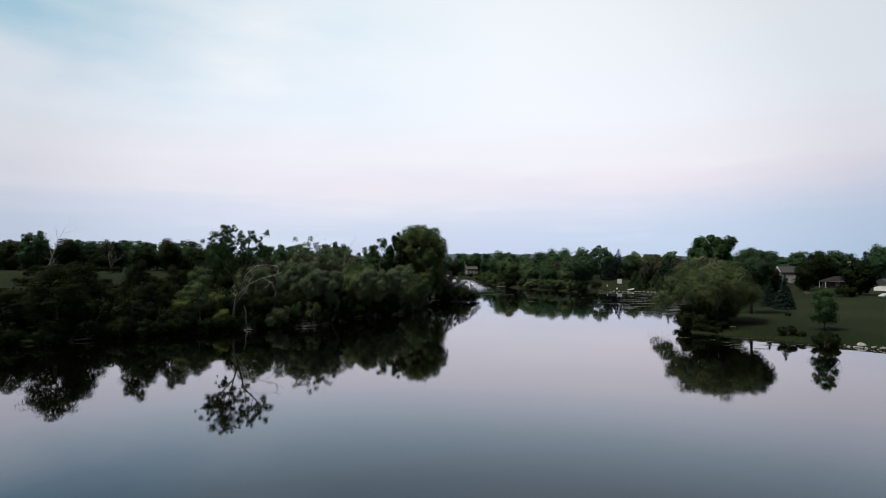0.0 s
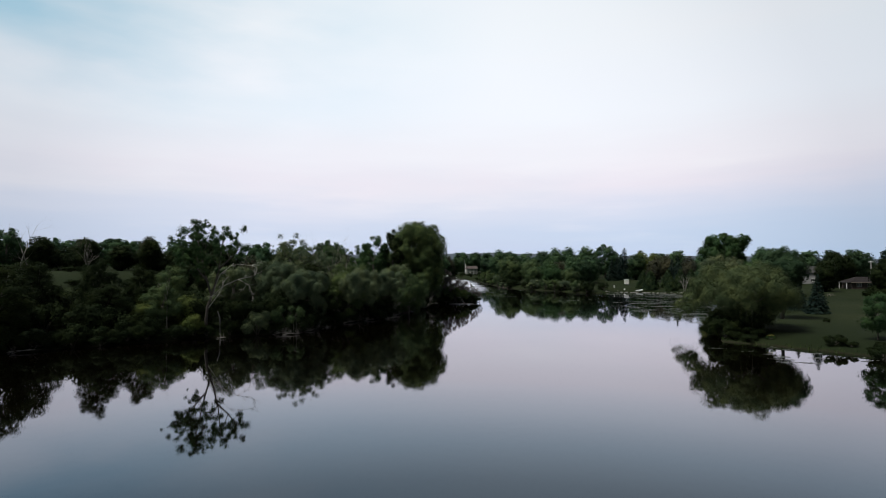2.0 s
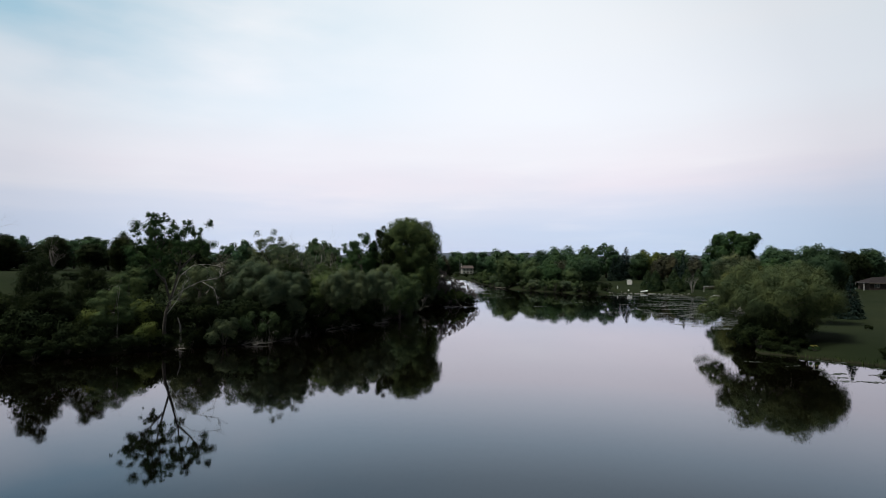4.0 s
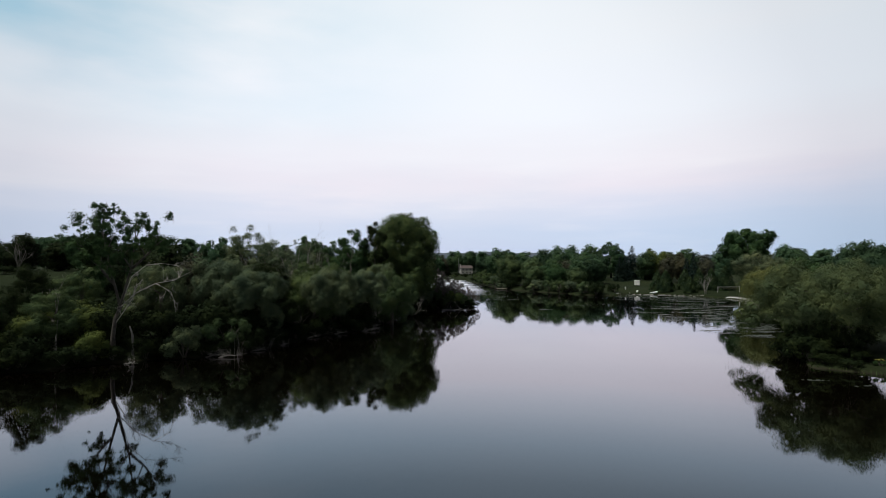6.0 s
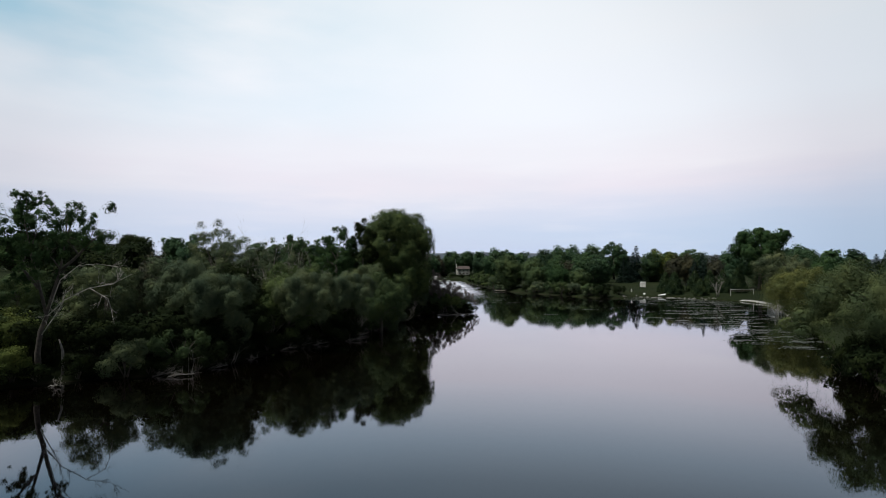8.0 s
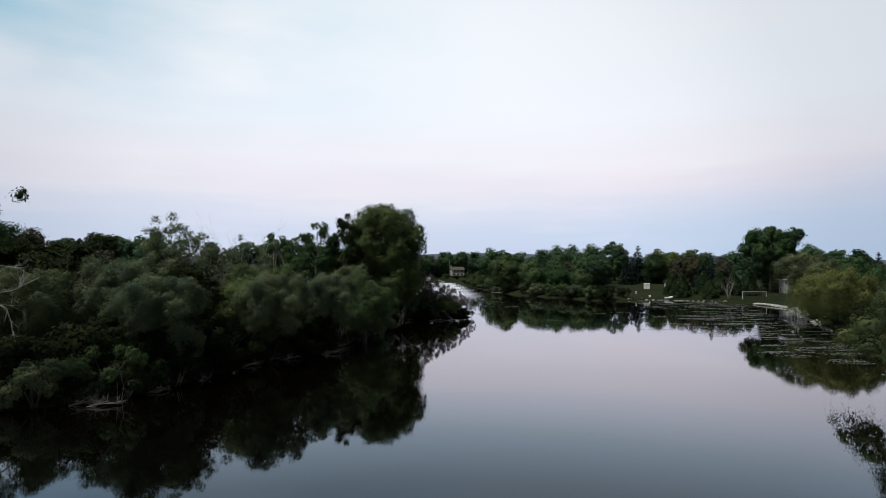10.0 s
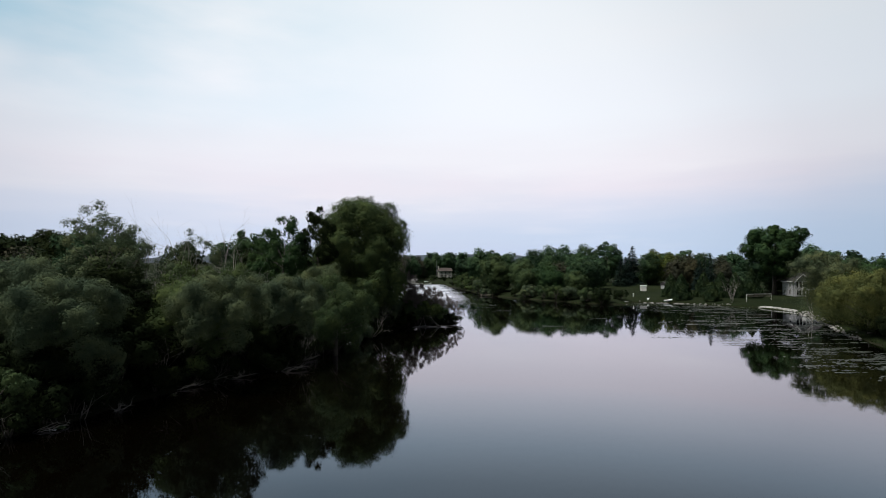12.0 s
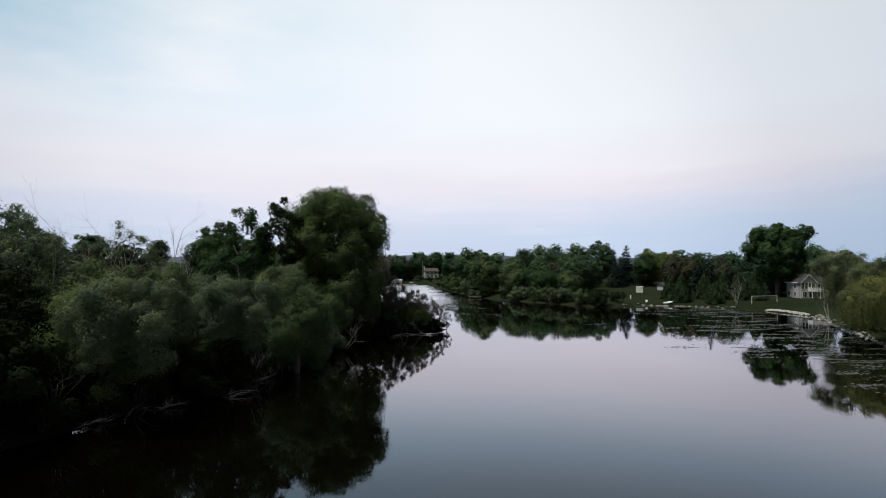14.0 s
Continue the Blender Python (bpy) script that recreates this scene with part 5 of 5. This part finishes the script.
tagged(new("lily_pads", g.mesh("lily_pads", PAD)), "rafts of floating lily leaves on the still bay", "lily pads", kind="stuff")

# reeds and rough grass along the edges
rs = np.random.RandomState(161)
REED = leaf("reed_blade", (0.030, 0.046, 0.016), thin=0.2)
pos = []
edge_pts = np.array(FAR_BANK[5:-2] + [(0, 0)])[:-1]
for a, b in zip(edge_pts[:-1], edge_pts[1:]):
    n = int(np.hypot(*(b - a)) * 16)
    t = rs.rand(n, 1)
    pos.append(a + (b - a) * t + rs.normal(size=(n, 2)) * 0.55)
pos = np.concatenate(pos)
pos = pos[(shore_distance(pos[:, 0], pos[:, 1]) > -0.3)]
p = np.column_stack([pos, np.maximum(0, land(pos[:, 0], pos[:, 1])) + 0.15])
u = unit(np.array([0, 0, 1.0]) + 0.35 * rs.normal(size=p.shape))
tagged(new("bank_grass", leaf_mesh("bank_grass", leaf_faces(rs, p, u, 0.28, 0.14, rs.normal(size=p.shape)), REED)), "rough tufts of grass along the water's edge", "grass", kind="stuff")

# ---------------------------------------------------------------- buildings
GLASS = surface("window_glass", (0.02, 0.022, 0.026), 0.08, 0.1, 1.0, 5.0, 0.02, spec=0.8)
TRIM = surface("white_trim", (0.72, 0.71, 0.68), 0.55, 0.08, 1.0, 20.0, 0.1)
SHINGLE = surface("roof_shingle", (0.036, 0.034, 0.034), 0.9, 0.25, 1.2, 12.0, 0.5)
DARK_SHINGLE = surface("dark_brown_shingle", (0.021, 0.018, 0.018), 0.95, 0.25, 1.2, 12.0, 0.5, spec=0.1)
GREY_SIDING = siding_material("grey_siding", (0.36, 0.36, 0.36))
CREAM = siding_material("cream_siding", (0.76, 0.74, 0.68))
BRICK = surface("brown_brick", (0.085, 0.064, 0.056), 0.85, 0.3, 1.5, 14.0, 0.5)
METAL = surface("grey_metal", (0.35, 0.35, 0.35), 0.45, 0.15, 2.0, 20.0, 0.1, metal=0.7)
WOOD = surface("weathered_wood", (0.20, 0.17, 0.14), 0.85, 0.3, 2.0, 25.0, 0.5)


def roof_mesh(w, d, z, rise, over=0.4, hip=0.0, mat=None):
    """A roof with thickness over w x d, its ridge along x; hip: how far the ridge ends draw in."""
    a, b = w / 2 + over, d / 2 + over
    top = [(-a, -b, z), (a, -b, z), (a, b, z), (-a, b, z), (-a + hip, 0, z + rise), (a - hip, 0, z + rise)]
    low = [(x, y, q - 0.18) for x, y, q in top[:4]]
    return Geo().add(top + low, [(0, 1, 5, 4), (2, 3, 4, 5), (1, 2, 5), (3, 0, 4), (6, 9, 8, 7), (0, 6, 7, 1), (1, 7, 8, 2), (2, 8, 9, 3), (3, 9, 6, 0)]).mesh("roof", mat or SHINGLE)


def window(parent, face, along, z, w, h, dist, mullions=1, door=False):
    """A window (frame, panes, sill) on a wall: face 0 front (-y), 1 right (+x), 2 back, 3 left."""
    m = pose(0, 0, 0, 0, 0, 90 * face) @ pose(along, -dist, z)
    f = Geo()
    b = 0.09
    for lo, hi in (((-w / 2 - b, -0.06, -b), (w / 2 + b, 0.03, 0)), ((-w / 2 - b, -0.06, h), (w / 2 + b, 0.03, h + b)), ((-w / 2 - b, -0.06, 0), (-w / 2, 0.03, h)), ((w / 2, -0.06, 0), (w / 2 + b, 0.03, h))):
        f.box(lo, hi, m)
    for k in range(mullions):
        x = -w / 2 + w * (k + 1) / (mullions + 1)
        f.box((x - 0.035, -0.05, 0), (x + 0.035, 0.03, h), m)
    win = part("door" if door else "window", f.mesh("frame", TRIM), parent)
    for k in range(mullions + 1):
        x0 = -w / 2 + w * k / (mullions + 1)
        part("pane", Geo().box((x0 + 0.04, -0.02, 0.02), (x0 + w / (mullions + 1) - 0.04, 0.02, h - 0.02), m).mesh("pane", GLASS), win, "dark glass pane")
    return win


def walls(w, d, h, mat, gable=0.0, low=-0.8):
    g3 = Geo().box((-w / 2, -d / 2, low), (w / 2, d / 2, h))
    if gable:
        for s in (-1, 1):
            x = s * (w / 2 - 0.02)
            g3.add([(x, -d / 2, h), (x, d / 2, h), (x, 0, h + gable), (x - 0.2 * s, -d / 2, h), (x - 0.2 * s, d / 2, h), (x - 0.2 * s, 0, h + gable)], [(0, 1, 2), (3, 5, 4), (0, 2, 5, 3), (1, 4, 5, 2)])
    return g3.mesh("wall", mat)


# two-storey house with a deck, beyond the net
hx, hy = 139.5, 258.0
house = thing("house", pose(hx, hy, high(hx, hy), 0, 0, -4), "grey two-storey house with hipped roof and white deck", "house")
part("wall", walls(10.0, 6.0, 5.0, GREY_SIDING), house)
part("roof", roof_mesh(10.0, 6.0, 5.0, 3.3, 0.5, 3.6), house)
# gabled bay at the corner: x -4.7 to 0.1, its ridge running back into the roof
part("bay", Geo().box((-4.7, -3.7, -0.8), (0.1, -3.02, 5.0)).add([(-4.7, -3.7, 5.0), (0.1, -3.7, 5.0), (-2.3, -3.7, 7.55), (-4.7, -0.5, 5.0), (0.1, -0.5, 5.0), (-2.3, -0.5, 7.55)], [(0, 1, 2), (3, 5, 4)]).mesh("bay", GREY_SIDING), house)
g = Geo()
for s in (-1, 1):
    x0, x1 = -2.3, -2.3 + s * 2.85
    g.add([(x0, -4.2, 7.8), (x1, -4.2, 4.85), (x1, -0.2, 4.85), (x0, -0.2, 7.8), (x0, -4.2, 7.6), (x1, -4.2, 4.65), (x1, -0.2, 4.65), (x0, -0.2, 7.6)],
          [(0, 1, 2, 3), (4, 7, 6, 5), (0, 4, 5, 1), (1, 5, 6, 2), (2, 6, 7, 3)])
part("bay_roof", g.mesh("bay_roof", SHINGLE), house)
g = Geo()
for s in (-1, 1):
    x1 = -2.3 + s * 2.9
    g.add([(-2.3, -4.24, 7.82), (x1, -4.24, 4.85), (x1, -4.24, 4.6), (-2.3, -4.24, 7.5), (-2.3, -4.19, 7.82), (x1, -4.19, 4.85), (x1, -4.19, 4.6), (-2.3, -4.19, 7.5)],
          [(0, 1, 2, 3), (4, 7, 6, 5), (0, 4, 5, 1), (3, 2, 6, 7)])
part("bargeboard", g.mesh("bargeboard", TRIM), house, "white bargeboard")
for al, z, w, h, mu in ((-4.0, 2.9, 0.8, 2.1, 0), (-2.9, 2.9, 0.9, 2.1, 0), (-1.8, 2.9, 0.9, 2.1, 0), (-0.6, 2.5, 1.0, 2.3, 0), (-3.5, 0.3, 1.4, 1.7, 1), (-1.2, 0.1, 1.7, 2.0, 1)):
    window(house, 0, al, z, w, h, 3.7, mu)
window(house, 0, 2.2, 2.6, 1.6, 2.0, 3.0, 1, True)
window(house, 0, 2.2, 0.1, 1.6, 2.0, 3.0, 1, True)
for al, z in ((-1.2, 3.0), (-1.2, 0.6), (1.8, 0.6)):
    window(house, 3, -al, z, 1.0, 1.3, 5.0)
part("fascia", Geo().box((-5.53, -3.5, 4.8), (-5.51, 3.5, 5.02)).mesh("fascia", TRIM), house, "white fascia board")
deck = part("deck", Geo().box((-2.6, -5.9, 2.15), (2.8, -3.76, 2.4)).mesh("deck", TRIM), house, "white deck")
for x, y in ((-2.4, -5.75), (0.2, -5.75), (2.6, -5.75), (2.6, -4.0)):
    part("deck_post", Geo().box((x - 0.09, y - 0.09, -0.8), (x + 0.09, y + 0.09, 3.45)).mesh("deck_post", TRIM), deck)
g = Geo().box((-2.6, -5.9, 3.35), (2.8, -5.8, 3.47)).box((2.7, -5.8, 3.35), (2.8, -3.76, 3.47)).box((-2.6, -5.8, 3.35), (-2.5, -3.76, 3.47))
for k in range(35):
    g.box((-2.56 + 0.155 * k, -5.88, 2.4), (-2.48 + 0.155 * k, -5.83, 3.35))
for k in range(13):
    for x in (-2.58, 2.73):
        g.box((x, -5.7 + 0.15 * k, 2.4), (x + 0.05, -5.63 + 0.15 * k, 3.35))
part("railing", g.mesh("railing", TRIM), deck, "white railing")

# house with the white gable among the trees
hx, hy = 176.0, 271.0
cottage = thing("house", pose(hx, hy, high(hx, hy), 0, 0, -12) @ Matrix.Scale(1.0, 4), "grey-roofed house with a white gable end", "house")
part("wall", walls(9.5, 7.0, 5.2, GREY_SIDING, 2.8), cottage)
part("roof", roof_mesh(9.5, 7.0, 5.2, 3.0, 0.4), cottage)
g = Geo()
for s in (-1, 1):
    g.add([(-5.2, 0, 8.3), (-5.2, s * 3.95, 5.25), (-5.2, s * 3.95, 4.9), (-5.2, 0, 7.8), (-5.12, 0, 8.3), (-5.12, s * 3.95, 5.25), (-5.12, s * 3.95, 4.9), (-5.12, 0, 7.8)], [(0, 1, 2, 3), (4, 7, 6, 5), (0, 4, 5, 1), (3, 2, 6, 7)])
part("bargeboard", g.mesh("bargeboard", TRIM), cottage, "white bargeboard")
part("aerial", Geo().tube([(0, 0, 7.9), (0, 0, 10.2)], [0.05, 0.04], 5).tube([(-0.6, 0, 9.9), (0.6, 0, 9.9)], [0.04, 0.04], 4).tube([(-0.4, 0, 9.4), (0.4, 0, 9.4)], [0.04, 0.04], 4).mesh("aerial", METAL), cottage)
for al in (-2.2, 2.2):
    window(cottage, 0, al, 1.0, 1.3, 1.3, 3.5)
    window(cottage, 3, al * 0.7, 3.2, 1.0, 1.3, 4.75)

# brick bungalow
hx, hy = 174.0, 230.0
bung = thing("bungalow", pose(hx, hy, high(hx, hy), 0, 0, -12), "low brown brick bungalow with a dark hipped roof", "house")
part("wall", walls(15.0, 8.0, 2.6, BRICK), bung)
part("roof", roof_mesh(15.0, 8.0, 2.6, 2.1, 0.7, 4.0, DARK_SHINGLE), bung)
part("fascia", Geo().box((-8.22, -4.73, 2.38), (8.22, -4.71, 2.62)).mesh("fascia", WOOD), bung, "brown fascia board")
for al, w in ((-5.0, 1.6), (-1.2, 1.4), (2.4, 1.6), (5.4, 1.2)):
    window(bung, 0, al, 0.9, w, 1.2, 4.0)
porch = part("porch", Geo().box((-9.6, -4.2, 2.35), (-7.5, 2.0, 2.55)).mesh("porch", SHINGLE), bung, "dark porch roof")
for y in (-4.0, 1.8):
    part("post", Geo().box((-9.5, y - 0.08, -0.8), (-9.34, y + 0.08, 2.35)).mesh("post", TRIM), porch)

# outbuilding at the edge of the lawn
hx, hy = 171.0, 203.0
gar = thing("garage", pose(hx, hy, high(hx, hy), 0, 0, 5), "pale garage beside the lawn", "garage")
part("wall", walls(8, 7, 2.7, CREAM, 1.6), gar)
part("roof", roof_mesh(8, 7, 2.7, 1.8, 0.4), gar)
window(gar, 0, -1.5, 0.0, 2.6, 2.1, 3.5, 2, True)

# the house on the far bank, with chimney and porch
fx, fy = 25.0, 466.0
far_house = thing("house", pose(fx, fy, high(fx, fy), 0, 0, 6) @ Matrix.Scale(0.86, 4), "cream two-storey riverside house with a brown roof", "house")
part("wall", walls(11.0, 8.0, 5.4, CREAM), far_house)
BROWN = surface("brown_shingle", (0.06, 0.045, 0.04), 0.9, 0.25, 1.2, 12.0, 0.5)
part("roof", roof_mesh(11.0, 8.0, 5.4, 2.6, 0.5, 0.4, BROWN), far_house)
part("chimney", Geo().box((-5.9, -1.2, -0.5), (-5.5, 0.6, 9.6)).mesh("chimney", CREAM), far_house, "cream chimney")
for al in (-3.4, 0.0, 3.4):
    window(far_house, 0, al, 3.3, 1.5, 1.3, 4.0)
    window(far_house, 0, al, 0.6, 1.9, 1.5, 4.0)
for x, y, h in ((19.5, 476, 12.5), (35.5, 462, 11.5)):
    pole = thing("pole", pose(x, y, high(x, y)), "pale slender mast beside the far house", "pole", "masts by the far house")
    part("shaft", Geo().tube([(0, 0, -0.5), (0, 0, h)], [0.15, 0.1], 6).mesh("shaft", METAL), pole)

# utility pole
ux, uy = 186.0, 243.0
pole = thing("utility_pole", pose(ux, uy, high(ux, uy), 0, 0, 20), "weathered wooden utility pole with a crossarm", "utility pole")
part("shaft", Geo().tube([(0, 0, -0.5), (0, 0, 10.8)], [0.19, 0.15], 8).mesh("shaft", TRIM), pole)
part("crossarm", Geo().box((-1.6, -0.1, 10.2), (1.6, 0.1, 10.45)).mesh("crossarm", TRIM), pole)
for x in (-1.2, -0.5, 0.5, 1.2):
    part("insulator", Geo().tube([(x, 0, 10.45), (x, 0, 10.75)], [0.07, 0.05], 6).mesh("insulator", TRIM), pole)


# ---------------------------------------------------------------- lawn things
nx0, ny0 = 110.5, 244.4
ang = math.degrees(math.atan2(2.0, 9.6))
net = thing("volleyball_net", pose(nx0, ny0, high(nx0, ny0), 0, 0, ang), "volleyball net between two pale posts on the lawn", "volleyball net")
for x in (0.0, 9.8):
    part("post", Geo().tube([(x, 0, -0.5), (x, 0, 2.5)], [0.07, 0.06], 8).mesh("post", TRIM), net)
part("tape", Geo().box((0.05, -0.01, 2.30), (9.75, 0.01, 2.42)).mesh("tape", TRIM), net, "white top tape")
g = Geo()
for k in range(48):
    g.box((0.2 * k + 0.1, -0.006, 1.42), (0.2 * k + 0.118, 0.006, 2.3))
for k in range(5):
    g.box((0.05, -0.006, 1.42 + 0.19 * k), (9.75, 0.006, 1.44 + 0.19 * k))
part("mesh", g.mesh("mesh", WOOD), net, "dark netting")


def shed(x, y, turn, w, d, h, rise, mat, label):
    t = thing("shed", pose(x, y, high(x, y), 0, 0, turn), label, "shed", "sheds behind the lawn")
    part("wall", walls(w, d, h, mat, rise), t)
    part("roof", roof_mesh(w, d, h, rise, 0.12, 0, mat if rise < 0.3 else SHINGLE), t)
    part("door", Geo().box((-0.45, -d / 2 - 0.03, 0.0), (0.45, -d / 2 + 0.02, h - 0.2)).mesh("door", TRIM), t)
    return t


shed(96.2, 290.0, -18, 2.3, 1.8, 2.2, 0.1, TRIM, "small white garden shed")
shed(111.5, 300.0, 10, 4.6, 3.6, 1.7, 1.4, GREY_SIDING, "grey garden shed with a pitched roof")
shed(108.8, 262.5, 15, 1.6, 1.4, 1.7, 0.3, TRIM, "little white shed among the cedars")

# rowing boat on the shore, dock and motor boat far up the river
HULL = surface("white_hull", (0.78, 0.78, 0.76), 0.35, 0.1, 1.0, 15.0, 0.05)


def boat(x, y, z, turn, length, label, cabin=False):
    t = thing("boat", pose(x, y, z, 0, 0, turn), label, "boat")
    n, rows_ = 9, []
    for k in range(n):
        f = k / (n - 1)
        w = 0.22 * length * math.sin(math.pi * min(1, 0.25 + 0.75 * (1 - f) ** 0.8)) ** 0.7 if f < 1 else 0.02
        px = length * (f - 0.5)
        lift = 0.12 * length * f ** 3
        rows_ += [(px, -w, 0.5 + lift), (px, -0.6 * w, 0.08 + lift), (px, 0, -0.05 + lift), (px, 0.6 * w, 0.08 + lift), (px, w, 0.5 + lift), (px, 0.85 * w, 0.48 + lift), (px, 0, 0.2 + lift), (px, -0.85 * w, 0.48 + lift)]
    faces = [(8 * k + j, 8 * k + (j + 1) % 8, 8 * k + 8 + (j + 1) % 8, 8 * k + 8 + j) for k in range(n - 1) for j in range(8)] + [tuple(range(8))[::-1]]
    part("hull", Geo().add(rows_, faces).mesh("hull", HULL, True), t)
    for f in (-0.2, 0.15):
        part("seat", Geo().box((f * length - 0.12, -0.16 * length, 0.34), (f * length + 0.12, 0.16 * length, 0.4)).mesh("seat", WOOD), t)
    if cabin:
        part("canopy", Geo().box((-0.3 * length, -0.17 * length, 1.9), (0.15 * length, 0.17 * length, 2.0)).mesh("canopy", HULL), t)
        for px in (-0.28, 0.13):
            for py in (-0.15, 0.15):
                part("stay", Geo().tube([(px * length, py * length, 0.4), (px * length, py * length, 1.92)], [0.03, 0.03], 5).mesh("stay", METAL), t)
    return t


boat(91.2, 258.6, 0.45, 12, 3.6, "small white rowing boat pulled up on the shore")
boat(85.3, 261.3, 0.75, 60, 1.9, "tiny white dinghy lying on the grass")
boat(10.5, 406, 0.1, 0, 5.5, "white motor boat with a canopy at the dock", True)
dock = thing("dock", pose(2.5, 411, 0.0), "low pale wooden dock on posts", "dock", kind="")
for k in range(26):
    part("plank", Geo().box((-6 + 0.46 * k, -1.6, 0.62), (-5.58 + 0.46 * k, 1.6, 0.7)).mesh("plank", TRIM), dock)
for x in (-5.8, -2, 2, 5.8):
    for y in (-1.5, 1.5):
        part("post", Geo().tube([(x, y, -1.5), (x, y, 0.95)], [0.1, 0.1], 6).mesh("post", WOOD), dock)
boathouse = thing("boathouse", pose(1.0, 418, high(1.0, 418)) @ Matrix.Scale(0.75, 4), "low white boathouse behind the dock", "boathouse")
part("wall", walls(9, 5, 2.2, CREAM), boathouse)
part("roof", roof_mesh(9, 5, 2.2, 0.5, 0.4, 0.3, TRIM), boathouse)
dock2 = thing("dock", pose(32.5, 296, 0.0, 0, 0, 12), "short grey wooden dock by the far willows", "dock")
part("deck", Geo().box((-2.5, -0.8, 0.42), (2.5, 0.8, 0.52)).mesh("deck", WOOD), dock2)
for x in (-2.3, 2.3):
    part("post", Geo().tube([(x, -0.7, -1.5), (x, -0.7, 0.9)], [0.08, 0.08], 6).mesh("post", WOOD), dock2)

# parked car beside the lawn
PAINT = surface("silver_paint", (0.45, 0.46, 0.47), 0.3, 0.06, 1.0, 20.0, 0.02, metal=0.5)
RUBBER = surface("tyre_rubber", (0.02, 0.02, 0.02), 0.8, 0.2, 3.0, 30.0, 0.2)
cx, cy = 139.5, 168.0
car = thing("car", pose(cx, cy, high(cx, cy), 0, 0, 25), "silver car parked on the grass", "car")
prof = [(-2.15, 0.35), (-2.2, 0.75), (-2.0, 0.95), (-1.2, 1.0), (-0.6, 1.42), (0.7, 1.45), (1.5, 1.0), (2.1, 0.95), (2.2, 0.6), (2.15, 0.35)]
n = len(prof)
g = Geo().add([(x, s * (0.86 if z < 1.1 else 0.7), z) for s in (-1, 1) for x, z in prof], [tuple(range(n))[::-1], tuple(range(n, 2 * n))] + [(k, (k + 1) % n, n + (k + 1) % n, n + k) for k in range(n)])
part("body", g.mesh("body", PAINT), car)
for s in (-1, 1):
    part("side_window", Geo().add([(-0.95, s * 0.80, 1.05), (1.2, s * 0.80, 1.05), (0.65, s * 0.72, 1.38), (-0.5, s * 0.72, 1.38)], [(0, 1, 2, 3)]).mesh("side_window", GLASS), car)
    for x in (-1.35, 1.35):
        wheel = part("wheel", Geo().tube([(x, s * 0.70, 0.33), (x, s * 0.90, 0.33)], [0.33, 0.33], 16).mesh("tyre", RUBBER), car)
        part("rim", Geo().tube([(x, s * 0.89, 0.33), (x, s * 0.915, 0.33)], [0.2, 0.18], 12).mesh("rim", METAL), wheel)
# white post at the lawn's corner, and garden table near the bungalow
px0, py0 = 82.2, 266.5
post = thing("garden_post", pose(px0, py0, high(px0, py0)), "short white garden post near the shore", "post")
part("shaft", Geo().tube([(0, 0, -0.3), (0, 0, 0.95)], [0.17, 0.15], 10).mesh("shaft", TRIM), post)
part("cap", Geo().tube([(0, 0, 0.95), (0, 0, 1.05), (0, 0, 1.2)], [0.22, 0.2, 0.05], 10).mesh("cap", TRIM), post)
tx, ty = 134.0, 196.0
table = thing("picnic_table", pose(tx, ty, high(tx, ty), 0, 0, 10), "weathered picnic table beside the bungalow", "table")
for k in range(5):
    part("plank", Geo().box((-0.9, -0.38 + 0.155 * k, 0.72), (0.9, -0.24 + 0.155 * k, 0.76)).mesh("plank", WOOD), table)
for y in (-0.75, 0.75):
    part("bench", Geo().box((-0.9, y - 0.13, 0.42), (0.9, y + 0.13, 0.46)).mesh("bench", WOOD), table)
for x in (-0.7, 0.7):
    for s in (-1, 1):
        part("leg", Geo().tube([(x, s * 0.7, 0), (x, s * 0.2, 0.72)], [0.05, 0.05], 4).mesh("leg", WOOD), table)
